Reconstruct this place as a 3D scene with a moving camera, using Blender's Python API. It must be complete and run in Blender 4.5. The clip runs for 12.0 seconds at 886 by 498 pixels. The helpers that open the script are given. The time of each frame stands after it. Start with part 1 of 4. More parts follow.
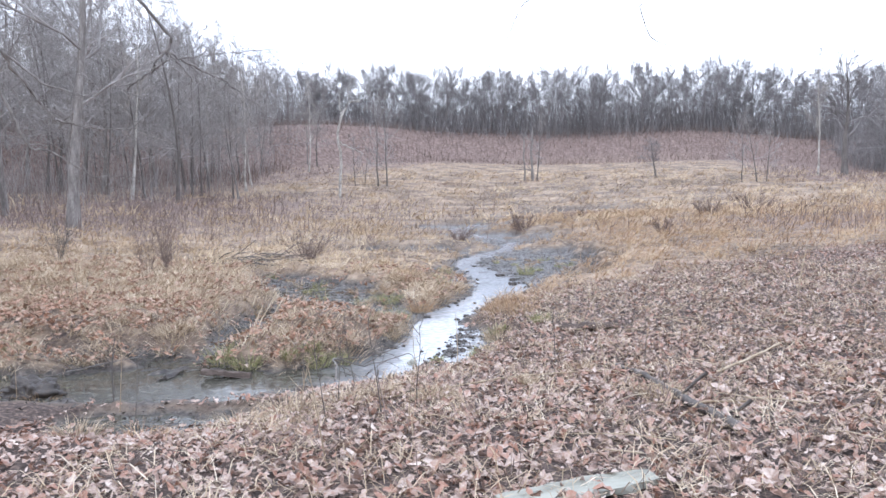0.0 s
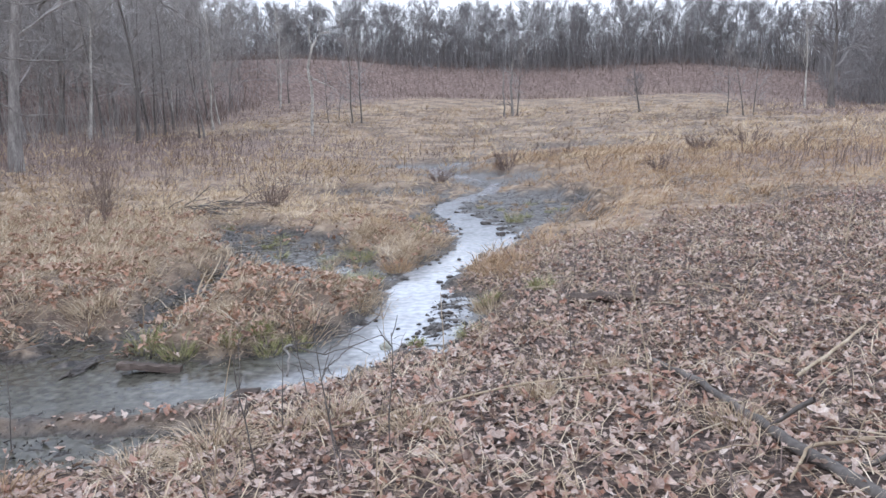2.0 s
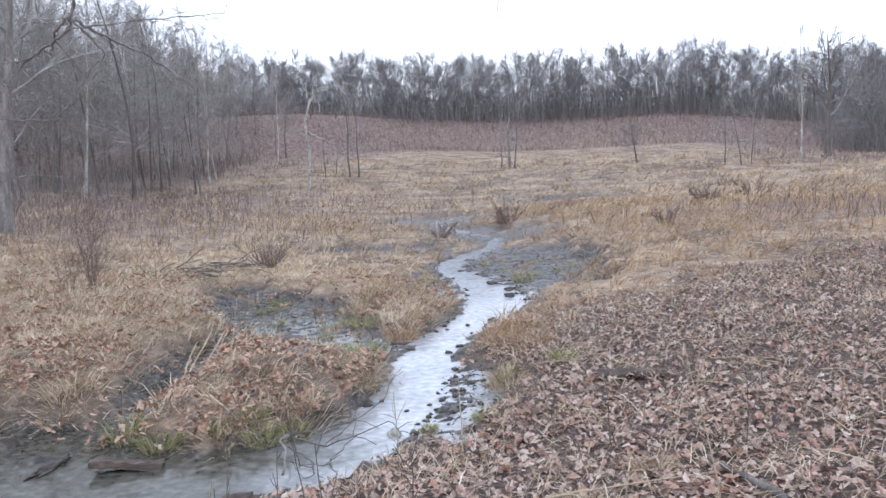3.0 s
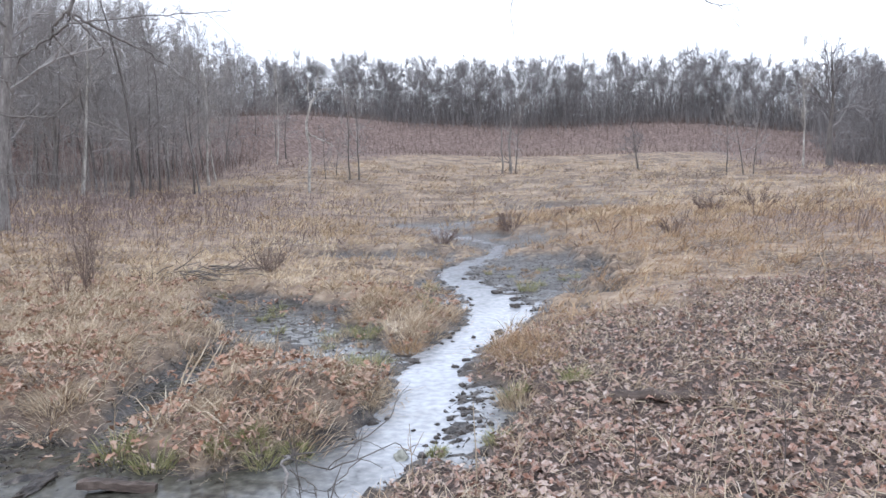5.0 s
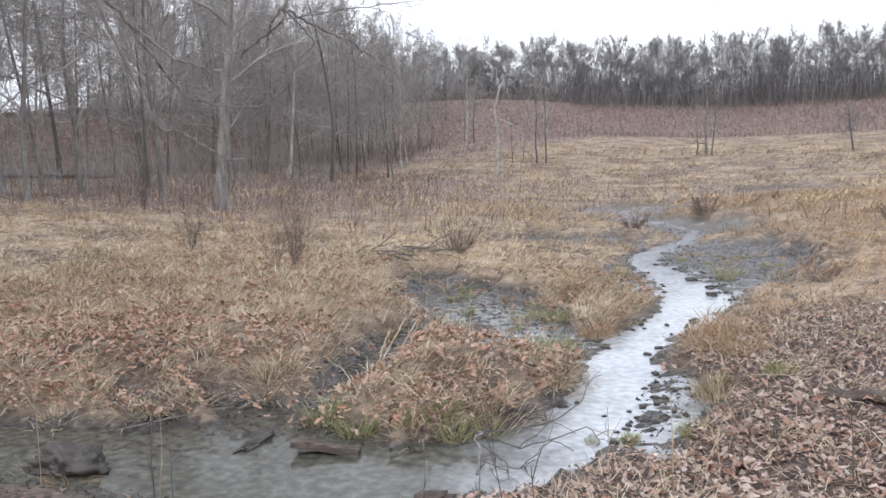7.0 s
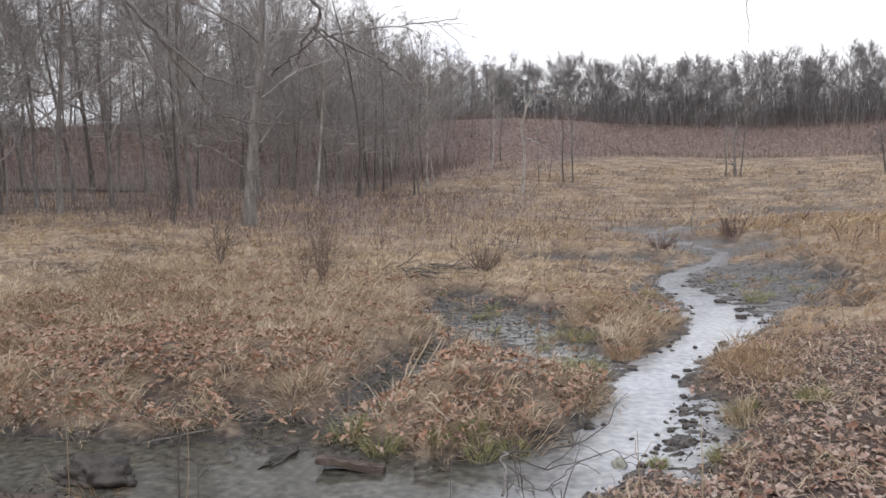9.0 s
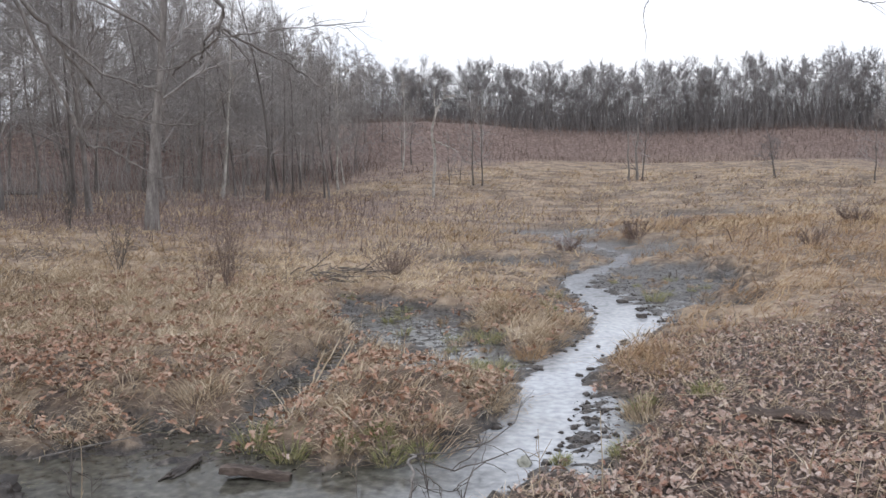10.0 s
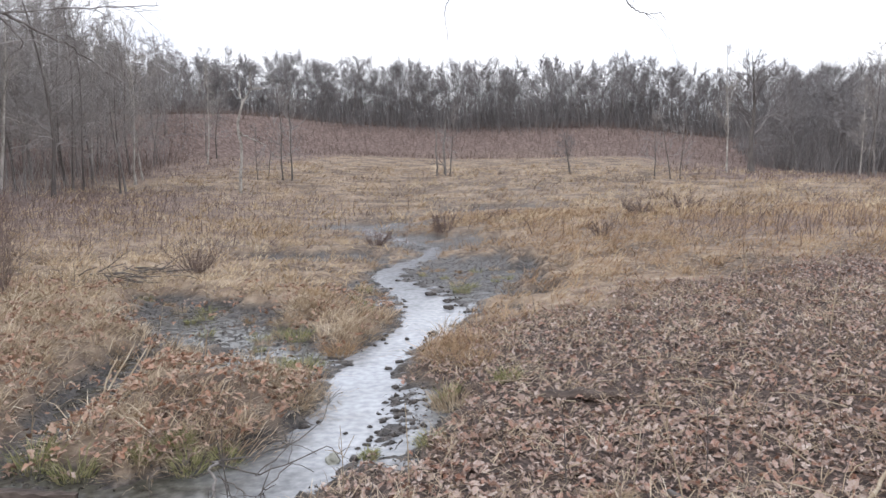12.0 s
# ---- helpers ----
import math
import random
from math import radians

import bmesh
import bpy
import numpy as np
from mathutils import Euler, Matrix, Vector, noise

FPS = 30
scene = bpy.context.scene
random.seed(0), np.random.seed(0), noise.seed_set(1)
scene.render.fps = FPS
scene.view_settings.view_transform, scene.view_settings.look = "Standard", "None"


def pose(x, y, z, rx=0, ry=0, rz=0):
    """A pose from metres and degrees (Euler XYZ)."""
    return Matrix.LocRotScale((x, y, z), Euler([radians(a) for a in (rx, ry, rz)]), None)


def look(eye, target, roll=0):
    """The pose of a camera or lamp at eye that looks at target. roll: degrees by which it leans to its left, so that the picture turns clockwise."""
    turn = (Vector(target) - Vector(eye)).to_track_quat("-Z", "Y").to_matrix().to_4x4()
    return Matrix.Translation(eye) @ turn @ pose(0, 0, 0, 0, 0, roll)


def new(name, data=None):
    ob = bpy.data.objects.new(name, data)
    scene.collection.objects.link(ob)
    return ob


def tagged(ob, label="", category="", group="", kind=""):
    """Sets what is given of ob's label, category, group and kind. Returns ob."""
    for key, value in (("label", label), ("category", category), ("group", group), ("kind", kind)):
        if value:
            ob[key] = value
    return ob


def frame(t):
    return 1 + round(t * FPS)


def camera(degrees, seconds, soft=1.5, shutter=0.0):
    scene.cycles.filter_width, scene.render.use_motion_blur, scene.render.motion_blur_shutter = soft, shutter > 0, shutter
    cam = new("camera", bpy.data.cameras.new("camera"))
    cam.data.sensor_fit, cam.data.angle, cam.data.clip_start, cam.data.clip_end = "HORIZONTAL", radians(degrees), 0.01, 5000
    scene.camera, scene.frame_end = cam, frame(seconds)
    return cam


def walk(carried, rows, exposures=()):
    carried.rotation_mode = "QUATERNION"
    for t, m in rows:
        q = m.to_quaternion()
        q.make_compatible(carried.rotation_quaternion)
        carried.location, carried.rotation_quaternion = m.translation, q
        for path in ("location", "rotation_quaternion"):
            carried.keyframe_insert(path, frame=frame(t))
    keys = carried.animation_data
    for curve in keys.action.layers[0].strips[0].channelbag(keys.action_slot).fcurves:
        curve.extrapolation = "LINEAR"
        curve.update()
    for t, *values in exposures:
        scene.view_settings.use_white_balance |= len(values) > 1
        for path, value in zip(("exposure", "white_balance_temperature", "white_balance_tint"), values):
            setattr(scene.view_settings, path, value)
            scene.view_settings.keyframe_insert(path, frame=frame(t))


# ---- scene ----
cam = camera(59.3, 12.0)
PATH = [
    (0, (1.316, -0.942, 2.127), (0.784, 0.979, 1.956), -1.2),
    (0.5, (1.179, -0.497, 2.154), (0.608, 1.411, 1.97), -1.7),
    (1, (1.012, -0.012, 2.129), (0.562, 1.915, 1.84), -3.6),
    (1.5, (0.959, 0.443, 2.125), (0.57, 2.384, 1.843), -4.4),
    (2, (0.799, 0.877, 2.138), (0.323, 2.791, 1.805), -1.7),
    (2.5, (0.616, 1.202, 2.209), (0.161, 3.132, 1.954), -2.0),
    (3, (0.498, 1.558, 2.219), (0.029, 3.491, 2.016), -2.4),
    (3.2, (0.463, 1.672, 2.235), (-0.002, 3.605, 2.021), -1.9),
    (4.8, (0.303, 1.862, 2.263), (-0.137, 3.804, 2.066), -1.3),
    (5, (0.297, 1.864, 2.263), (-0.166, 3.8, 2.069), -1.3),
    (5.5, (0.279, 1.868, 2.252), (-0.263, 3.782, 2.055), -1.4),
    (6, (0.266, 1.841, 2.256), (-0.427, 3.707, 2.06), -1.4),
    (6.5, (0.248, 1.829, 2.256), (-0.565, 3.642, 2.03), -1.8),
    (7, (0.236, 1.806, 2.261), (-0.669, 3.576, 2.037), -1.7),
    (7.2, (0.233, 1.801, 2.263), (-0.705, 3.554, 2.043), -1.6),
    (9, (0.213, 1.797, 2.265), (-0.749, 3.541, 2.088), -1.1),
    (9.5, (0.238, 1.789, 2.266), (-0.649, 3.574, 2.101), -1.1),
    (10, (0.258, 1.802, 2.268), (-0.5, 3.644, 2.095), -0.9),
    (10.5, (0.266, 1.831, 2.263), (-0.417, 3.703, 2.089), -0.7),
    (11, (0.283, 1.84, 2.263), (-0.275, 3.752, 2.083), -0.3),
    (11.5, (0.283, 1.866, 2.258), (-0.202, 3.797, 2.07), -0.7),
    (12, (0.309, 1.868, 2.26), (0.011, 3.836, 2.068), -0.7),
]
EXPOSURES = [(0.0, 0.75, 5600, 13), (0.5, 0.52, 5600, 13), (1.0, 0.42, 5600, 14), (1.5, 0.36, 5650, 13), (2.0, 0.36, 5650, 12), (3.0, 0.38, 5600, 12), (5.5, 0.4, 5800, 12), (7.0, 0.39, 6050, 11), (9.0, -0.03, 6400, 13), (9.5, -0.3, 6400, 13), (10.0, 0.0, 6150, 12), (10.5, 0.13, 6150, 11), (12.0, 0.15, 6150, 13)]
walk(cam, [(t, look(eye, target, roll)) for t, eye, target, roll in PATH], EXPOSURES)

# ---- sky and sun ----
world = bpy.data.worlds.new("overcast")
scene.world = world
world.use_nodes = True
wn, wl = world.node_tree.nodes, world.node_tree.links
wn.clear()
sky = wn.new("ShaderNodeTexSky")
sky.sky_type, sky.sun_disc = "NISHITA", False
sky.sun_elevation, sky.sun_rotation = radians(38), radians(150)
clear = wn.new("ShaderNodeBackground")
clear.inputs["Strength"].default_value = 0.06
wl.new(sky.outputs[0], clear.inputs["Color"])
coord = wn.new("ShaderNodeTexCoord")
stretch = wn.new("ShaderNodeMapping")
stretch.inputs["Scale"].default_value = (1, 1, 5)
wl.new(coord.outputs["Generated"], stretch.inputs["Vector"])
puffs = wn.new("ShaderNodeTexNoise")
puffs.inputs["Scale"].default_value, puffs.inputs["Detail"].default_value = 1.7, 4
wl.new(stretch.outputs[0], puffs.inputs["Vector"])
tones = wn.new("ShaderNodeValToRGB")
tones.color_ramp.elements[0].position, tones.color_ramp.elements[0].color = 0.35, (0.80, 0.84, 0.92, 1)
tones.color_ramp.elements[1].position, tones.color_ramp.elements[1].color = 0.62, (1.0, 1.0, 1.0, 1)
wl.new(puffs.outputs["Fac"], tones.inputs[0])
cloud = wn.new("ShaderNodeBackground")
cloud.inputs["Strength"].default_value = 1.3
wl.new(tones.outputs[0], cloud.inputs["Color"])
cover = wn.new("ShaderNodeMixShader")
cover.inputs[0].default_value = 0.94
wl.new(clear.outputs[0], cover.inputs[1])
wl.new(cloud.outputs[0], cover.inputs[2])
world_out = wn.new("ShaderNodeOutputWorld")
wl.new(cover.outputs[0], world_out.inputs["Surface"])

sun = new("sun", bpy.data.lights.new("sun", "SUN"))
sun.data.energy, sun.data.angle, sun.data.color = 0.6, radians(25), (1.0, 0.96, 0.9)
sun.matrix_world = pose(0, 0, 40, 52, 0, -30)


# ---- materials ----
def material(name, colours, rough=0.9, scale=8.0, bump=0.3, stretch=(1, 1, 1), island=0.0, fine=6.0, spec=0.3):
    """A grained surface: a ramp of colours over two scales of noise, with relief; island: how far each joined piece has its own tone."""
    m = bpy.data.materials.new(name)
    m.use_nodes = True
    n, l = m.node_tree.nodes, m.node_tree.links
    shader = n["Principled BSDF"]
    shader.inputs["Roughness"].default_value = rough
    shader.inputs["Specular IOR Level"].default_value = spec
    place = n.new("ShaderNodeTexCoord")
    mapping = n.new("ShaderNodeMapping")
    mapping.inputs["Scale"].default_value = stretch
    l.new(place.outputs["Object"], mapping.inputs["Vector"])
    big = n.new("ShaderNodeTexNoise")
    big.inputs["Scale"].default_value, big.inputs["Detail"].default_value = scale, 5
    small = n.new("ShaderNodeTexNoise")
    small.inputs["Scale"].default_value, small.inputs["Detail"].default_value = scale * fine, 3
    l.new(mapping.outputs[0], big.inputs["Vector"])
    l.new(mapping.outputs[0], small.inputs["Vector"])
    both = n.new("ShaderNodeMix")
    both.inputs[0].default_value = 0.4
    l.new(big.outputs["Fac"], both.inputs[2])
    l.new(small.outputs["Fac"], both.inputs[3])
    value = both.outputs[0]
    if island:
        wide = n.new("ShaderNodeMapRange")
        wide.inputs["From Min"].default_value, wide.inputs["From Max"].default_value = 0.36, 0.64
        l.new(value, wide.inputs["Value"])
        value = wide.outputs[0]
        geo = n.new("ShaderNodeNewGeometry")
        info = n.new("ShaderNodeObjectInfo")
        total = n.new("ShaderNodeMath")
        total.operation = "ADD"
        l.new(geo.outputs["Random Per Island"], total.inputs[0])
        l.new(info.outputs["Random"], total.inputs[1])
        part_of = n.new("ShaderNodeMath")
        part_of.operation = "FRACT"
        l.new(total.outputs[0], part_of.inputs[0])
        own = n.new("ShaderNodeMix")
        own.inputs[0].default_value = island
        l.new(value, own.inputs[2])
        l.new(part_of.outputs[0], own.inputs[3])
        value = own.outputs[0]
    ramp = n.new("ShaderNodeValToRGB")
    stops = ramp.color_ramp.elements
    low, high = (0.05, 0.95) if island else (0.3, 0.7)
    while len(stops) < len(colours):
        stops.new(0.5)
    for i, c in enumerate(colours):
        stops[i].position = low + (high - low) * i / max(1, len(colours) - 1)
        stops[i].color = (*c, 1)
    l.new(value, ramp.inputs[0])
    l.new(ramp.outputs[0], shader.inputs["Base Color"])
    if bump:
        relief = n.new("ShaderNodeBump")
        relief.inputs["Strength"].default_value, relief.inputs["Distance"].default_value = bump, 0.02
        l.new(both.outputs[0], relief.inputs["Height"])
        l.new(relief.outputs[0], shader.inputs["Normal"])
    return m


def ground_material():
    """Soil, dead grass, leaf mould and wet mud, mixed by what grows where."""
    m = bpy.data.materials.new("marsh_ground")
    m.use_nodes = True
    n, l = m.node_tree.nodes, m.node_tree.links
    shader = n["Principled BSDF"]
    geo = n.new("ShaderNodeNewGeometry")

    def noise_at(scale, detail=5):
        t = n.new("ShaderNodeTexNoise")
        t.inputs["Scale"].default_value, t.inputs["Detail"].default_value = scale, detail
        l.new(geo.outputs["Position"], t.inputs["Vector"])
        return t.outputs["Fac"]

    def ramp(value, *stops):
        r = n.new("ShaderNodeValToRGB")
        e = r.color_ramp.elements
        while len(e) < len(stops):
            e.new(0.5)
        for i, (p, c) in enumerate(stops):
            e[i].position, e[i].color = p, (*c, 1)
        l.new(value, r.inputs[0])
        return r.outputs[0]

    def attribute(name):
        a = n.new("ShaderNodeAttribute")
        a.attribute_name = name
        return a.outputs["Fac"]

    def mix(f, a, b):
        x = n.new("ShaderNodeMix")
        x.data_type = "RGBA"
        l.new(f, x.inputs[0])
        l.new(a, x.inputs[6])
        l.new(b, x.inputs[7])
        return x.outputs[2]

    grain, patch = noise_at(26), noise_at(0.45)
    straw = ramp(noise_at(7), (0.3, (0.05, 0.036, 0.028)), (0.5, (0.16, 0.118, 0.088)), (0.7, (0.40, 0.315, 0.23)))
    tan = ramp(noise_at(3), (0.3, (0.16, 0.11, 0.08)), (0.5, (0.34, 0.255, 0.18)), (0.7, (0.52, 0.42, 0.31)))
    mould = ramp(grain, (0.3, (0.03, 0.021, 0.018)), (0.52, (0.085, 0.06, 0.05)), (0.7, (0.24, 0.175, 0.14)))
    mud = ramp(noise_at(15), (0.35, (0.02, 0.017, 0.016)), (0.52, (0.055, 0.047, 0.041)), (0.7, (0.16, 0.135, 0.115)))
    brush = ramp(noise_at(2.5), (0.3, (0.10, 0.07, 0.06)), (0.5, (0.20, 0.142, 0.122)), (0.7, (0.32, 0.245, 0.205)))
    colour = mix(ramp(patch, (0.42, (0, 0, 0)), (0.58, (1, 1, 1))), straw, tan)
    colour = mix(attribute("brush"), colour, brush)
    colour = mix(attribute("leafy"), colour, mould)
    colour = mix(attribute("mud"), colour, mud)
    l.new(colour, shader.inputs["Base Color"])
    gloss = n.new("ShaderNodeMapRange")
    gloss.inputs["To Min"].default_value, gloss.inputs["To Max"].default_value = 0.95, 0.4
    l.new(attribute("mud"), gloss.inputs["Value"])
    l.new(gloss.outputs[0], shader.inputs["Roughness"])
    relief = n.new("ShaderNodeBump")
    relief.inputs["Strength"].default_value, relief.inputs["Distance"].default_value = 0.6, 0.05
    l.new(grain, relief.inputs["Height"])
    l.new(relief.outputs[0], shader.inputs["Normal"])
    return m


def water_material():
    """Shallow brook water: silty, with sky sheen put into its pale colour where it runs, clear over a dark bed in the
    pool.
    """
    m = bpy.data.materials.new("brook_water")
    m.use_nodes = True
    n, l = m.node_tree.nodes, m.node_tree.links
    shader = n["Principled BSDF"]
    shader.inputs["Roughness"].default_value, shader.inputs["IOR"].default_value = 0.1, 1.33
    geo = n.new("ShaderNodeNewGeometry")
    silt_sheen = n.new("ShaderNodeAttribute")
    silt_sheen.attribute_name = "silt_sheen"
    bed = n.new("ShaderNodeTexNoise")
    bed.inputs["Scale"].default_value, bed.inputs["Detail"].default_value = 11, 9
    l.new(geo.outputs["Position"], bed.inputs["Vector"])
    dark = n.new("ShaderNodeValToRGB")
    e = dark.color_ramp.elements
    e.new(0.5)
    for i, (p, c) in enumerate(((0.34, (0.05, 0.047, 0.04)), (0.52, (0.09, 0.086, 0.07)), (0.7, (0.15, 0.143, 0.12)))):
        e[i].position, e[i].color = p, (*c, 1)
    l.new(bed.outputs["Fac"], dark.inputs[0])
    # the pale ramp holds both cloudy water and the sky's sheen on it
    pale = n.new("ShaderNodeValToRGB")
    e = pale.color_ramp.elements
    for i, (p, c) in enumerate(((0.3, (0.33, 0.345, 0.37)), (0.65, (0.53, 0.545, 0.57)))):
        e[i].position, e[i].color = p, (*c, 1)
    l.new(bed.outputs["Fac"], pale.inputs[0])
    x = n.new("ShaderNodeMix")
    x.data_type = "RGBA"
    l.new(silt_sheen.outputs["Fac"], x.inputs[0])
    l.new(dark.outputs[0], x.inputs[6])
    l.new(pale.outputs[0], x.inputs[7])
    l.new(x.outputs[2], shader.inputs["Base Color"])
    ripple = n.new("ShaderNodeTexNoise")
    ripple.inputs["Scale"].default_value, ripple.inputs["Detail"].default_value = 5, 5
    l.new(geo.outputs["Position"], ripple.inputs["Vector"])
    relief = n.new("ShaderNodeBump")
    relief.inputs["Strength"].default_value, relief.inputs["Distance"].default_value = 0.16, 0.02
    l.new(ripple.outputs["Fac"], relief.inputs["Height"])
    l.new(relief.outputs[0], shader.inputs["Normal"])
    return m


GROUND, WATER = ground_material(), water_material()
BARK = material("grey_bark", [(0.10, 0.09, 0.082), (0.22, 0.20, 0.185), (0.38, 0.355, 0.33)], 0.95, 6, 0.8, (1, 1, 0.25))
DARK_BARK = material("dark_bark", [(0.07, 0.06, 0.055), (0.135, 0.12, 0.11), (0.21, 0.19, 0.175)], 0.95, 5, 0.6, (1, 1, 0.25))
PALE_BARK = material("pale_bark", [(0.10, 0.09, 0.08), (0.42, 0.39, 0.35), (0.70, 0.67, 0.62)], 0.9, 2.2, 0.4, (1, 1, 0.6))
TWIGS = material("twig_bark", [(0.18, 0.165, 0.157), (0.30, 0.28, 0.266), (0.46, 0.43, 0.41)], 0.95, 1.5, 0.0, island=0.5)
DARK_TWIGS = material("dark_twig_bark", [(0.12, 0.11, 0.105), (0.21, 0.195, 0.19), (0.33, 0.31, 0.30)], 0.95, 1.5, 0.0, island=0.5)
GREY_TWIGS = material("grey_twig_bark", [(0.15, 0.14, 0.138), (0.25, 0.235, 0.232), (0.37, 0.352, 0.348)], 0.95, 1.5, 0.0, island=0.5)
PALE_TWIGS = material("pale_twig_bark", [(0.22, 0.2, 0.18), (0.36, 0.33, 0.30), (0.5, 0.47, 0.43)], 0.95, 1.5, 0.0, island=0.5)
STRAW = material("dead_straw", [(0.15, 0.105, 0.073), (0.38, 0.285, 0.19), (0.58, 0.47, 0.335), (0.80, 0.715, 0.57)], 0.8, 1.1, 0.0, island=0.5)
FIELD = material("field_straw", [(0.21, 0.145, 0.10), (0.41, 0.30, 0.19), (0.59, 0.465, 0.31), (0.76, 0.645, 0.47)], 0.85, 0.16, 0.0, island=0.35, fine=9)
RUST_GRASS = material("rusty_grass", [(0.20, 0.125, 0.08), (0.36, 0.235, 0.14), (0.47, 0.335, 0.20), (0.58, 0.465, 0.32)], 0.85, 0.9, 0.0, island=0.5)
GREEN_GRASS = material("green_grass", [(0.14, 0.15, 0.06), (0.25, 0.26, 0.10), (0.40, 0.37, 0.20), (0.52, 0.44, 0.28)], 0.8, 2, 0.0, island=0.6)
BRUSH = material("red_brush", [(0.10, 0.075, 0.066), (0.20, 0.149, 0.13), (0.325, 0.26, 0.229)], 0.9, 0.5, 0.0, island=0.6)
LEAF = material("dry_leaf", [(0.10, 0.058, 0.043), (0.27, 0.18, 0.138), (0.50, 0.395, 0.335), (0.33, 0.165, 0.105), (0.40, 0.29, 0.235), (0.68, 0.585, 0.515)], 0.4, 14, 0.25, island=0.75, spec=0.6)
RUST_LEAF = material("rusty_leaf", [(0.11, 0.062, 0.042), (0.29, 0.17, 0.11), (0.46, 0.335, 0.25), (0.36, 0.18, 0.105), (0.58, 0.465, 0.365)], 0.5, 14, 0.25, island=0.75, spec=0.45)
STALK = material("dry_stalk", [(0.24, 0.17, 0.11), (0.40, 0.32, 0.22), (0.55, 0.47, 0.36)], 0.8, 6, 0.2, (1, 1, 0.2), island=0.4)
ROTTEN = material("rotten_wood", [(0.03, 0.022, 0.018), (0.08, 0.058, 0.047), (0.20, 0.155, 0.128)], 0.75, 7, 0.8, (0.3, 1, 1), spec=0.5)
GREY_BOARD = material("weathered_board", [(0.20, 0.20, 0.17), (0.34, 0.34, 0.29), (0.46, 0.46, 0.40)], 0.85, 6, 0.6, (0.15, 1, 1))
CLOD = material("wet_clod", [(0.02, 0.016, 0.014), (0.05, 0.04, 0.034), (0.10, 0.08, 0.062)], 0.3, 12, 0.9, spec=0.5)


# ---- the lie of the land ----
# the stream from its downstream pool up to the bend: x, y, half width
STREAM = [(-16.0, 3.2, 0.8), (-9.0, 4.9, 0.7), (-6.6, 5.35, 0.62), (-5.0, 5.85, 0.62), (-3.6, 6.12, 0.66), (-2.7, 6.4, 0.6),
          (-1.95, 7.0, 0.5), (-1.6, 8.0, 0.42), (-1.7, 9.2, 0.36), (-1.9, 10.3, 0.37), (-1.9, 11.5, 0.36),
          (-1.65, 13.1, 0.45), (-1.75, 14.6, 0.55), (-2.4, 16.2, 0.42), (-3.35, 18.0, 0.34), (-3.65, 19.4, 0.3),
          (-3.5, 21.0, 0.26), (-3.2, 22.6, 0.22), (-3.6, 25.4, 0.16), (-5.2, 28.2, 0.2), (-6.6, 30.2, 0.45), (-7.6, 33.0, 0.16),
          (-7.0, 37.0, 0.3)]
# wet flats: x, y, radius across, radius along, turn in degrees
FLATS = [(-1.9, 18.2, 2.2, 4.8, 0), (-4.9, 12.7, 1.35, 3.4, 42), (-1.05, 8.7, 0.5, 1.4, 5), (-4.3, 8.9, 0.5, 2.3, 16), (-6.0, 21.5, 2.2, 1.4, 0),
         (-4.0, 7.05, 1.5, 0.4, -12), (-3.4, 25.5, 2.4, 1.6, 0), (-7.6, 33.5, 3.5, 2.6, 0), (-2.2, 43.8, 3.0, 2.2, 0), (-5.1, 28.0, 2.6, 1.6, 0), (-3.3, 10.9, 1.0, 1.6, 20), (-2.85, 5.08, 1.25, 0.42, 17), (-5.6, 6.85, 1.6, 0.2, -14),
         (-5.8, 41.0, 2.4, 1.0, 0), (11.2, 69.2, 4.5, 1.6, 0), (4.0, 66.0, 3.6, 0.9, 0)]


def step(a, b, v):
    u = np.clip((v - a) / (b - a), 0, 1)
    return u * u * (3 - 2 * u)


def beside_stream(x, y):
    """The distance from the water's edge (below 0: in the stream), and +1 on the right bank, -1 on the left."""
    best, side = np.full(np.shape(x), 1e9), np.zeros(np.shape(x))
    for (ax, ay, aw), (bx, by, bw) in zip(STREAM, STREAM[1:]):
        ux, uy = bx - ax, by - ay
        u = np.clip(((x - ax) * ux + (y - ay) * uy) / (ux * ux + uy * uy), 0, 1)
        d = np.hypot(x - ax - u * ux, y - ay - u * uy) - (aw + u * (bw - aw))
        s = np.sign((x - ax) * uy - (y - ay) * ux)
        side = np.where(d < best, s, side)
        best = np.minimum(best, d)
    return best, side


def wet(x, y):
    m = np.zeros(np.shape(x))
    ragged = 0.2 * np.sin(3.1 * x + 1.3 * y) * np.sin(2.3 * y - 1.7 * x) + 0.16 * np.sin(6.3 * x - 4.1 * y + 1) * np.sin(5.2 * y + 3.9 * x)
    for cx, cy, rx, ry, turn in FLATS:
        c, s = math.cos(radians(turn)), math.sin(radians(turn))
        u, v = c * (x - cx) + s * (y - cy), -s * (x - cx) + c * (y - cy)
        m = np.maximum(m, 1 - step(0.6, 1.25, np.hypot(u / rx, v / ry) + ragged))
    return m


def fbm(x, y, size, seed):
    """Smooth value noise in about -1..1, over arrays."""
    r = np.random.default_rng(seed)
    total = np.zeros(np.shape(x))
    for k in range(5):
        a, p = r.uniform(0, 2 * math.pi), r.uniform(0, 6.28)
        q = (1.7 ** k) / size
        total += np.sin((x * math.cos(a) + y * math.sin(a)) * q * 6.28 + p + 1.3 * np.sin((y * math.cos(a) - x * math.sin(a)) * q * 4.1 + p)) / (1.25 ** k)
    return total / 2.6


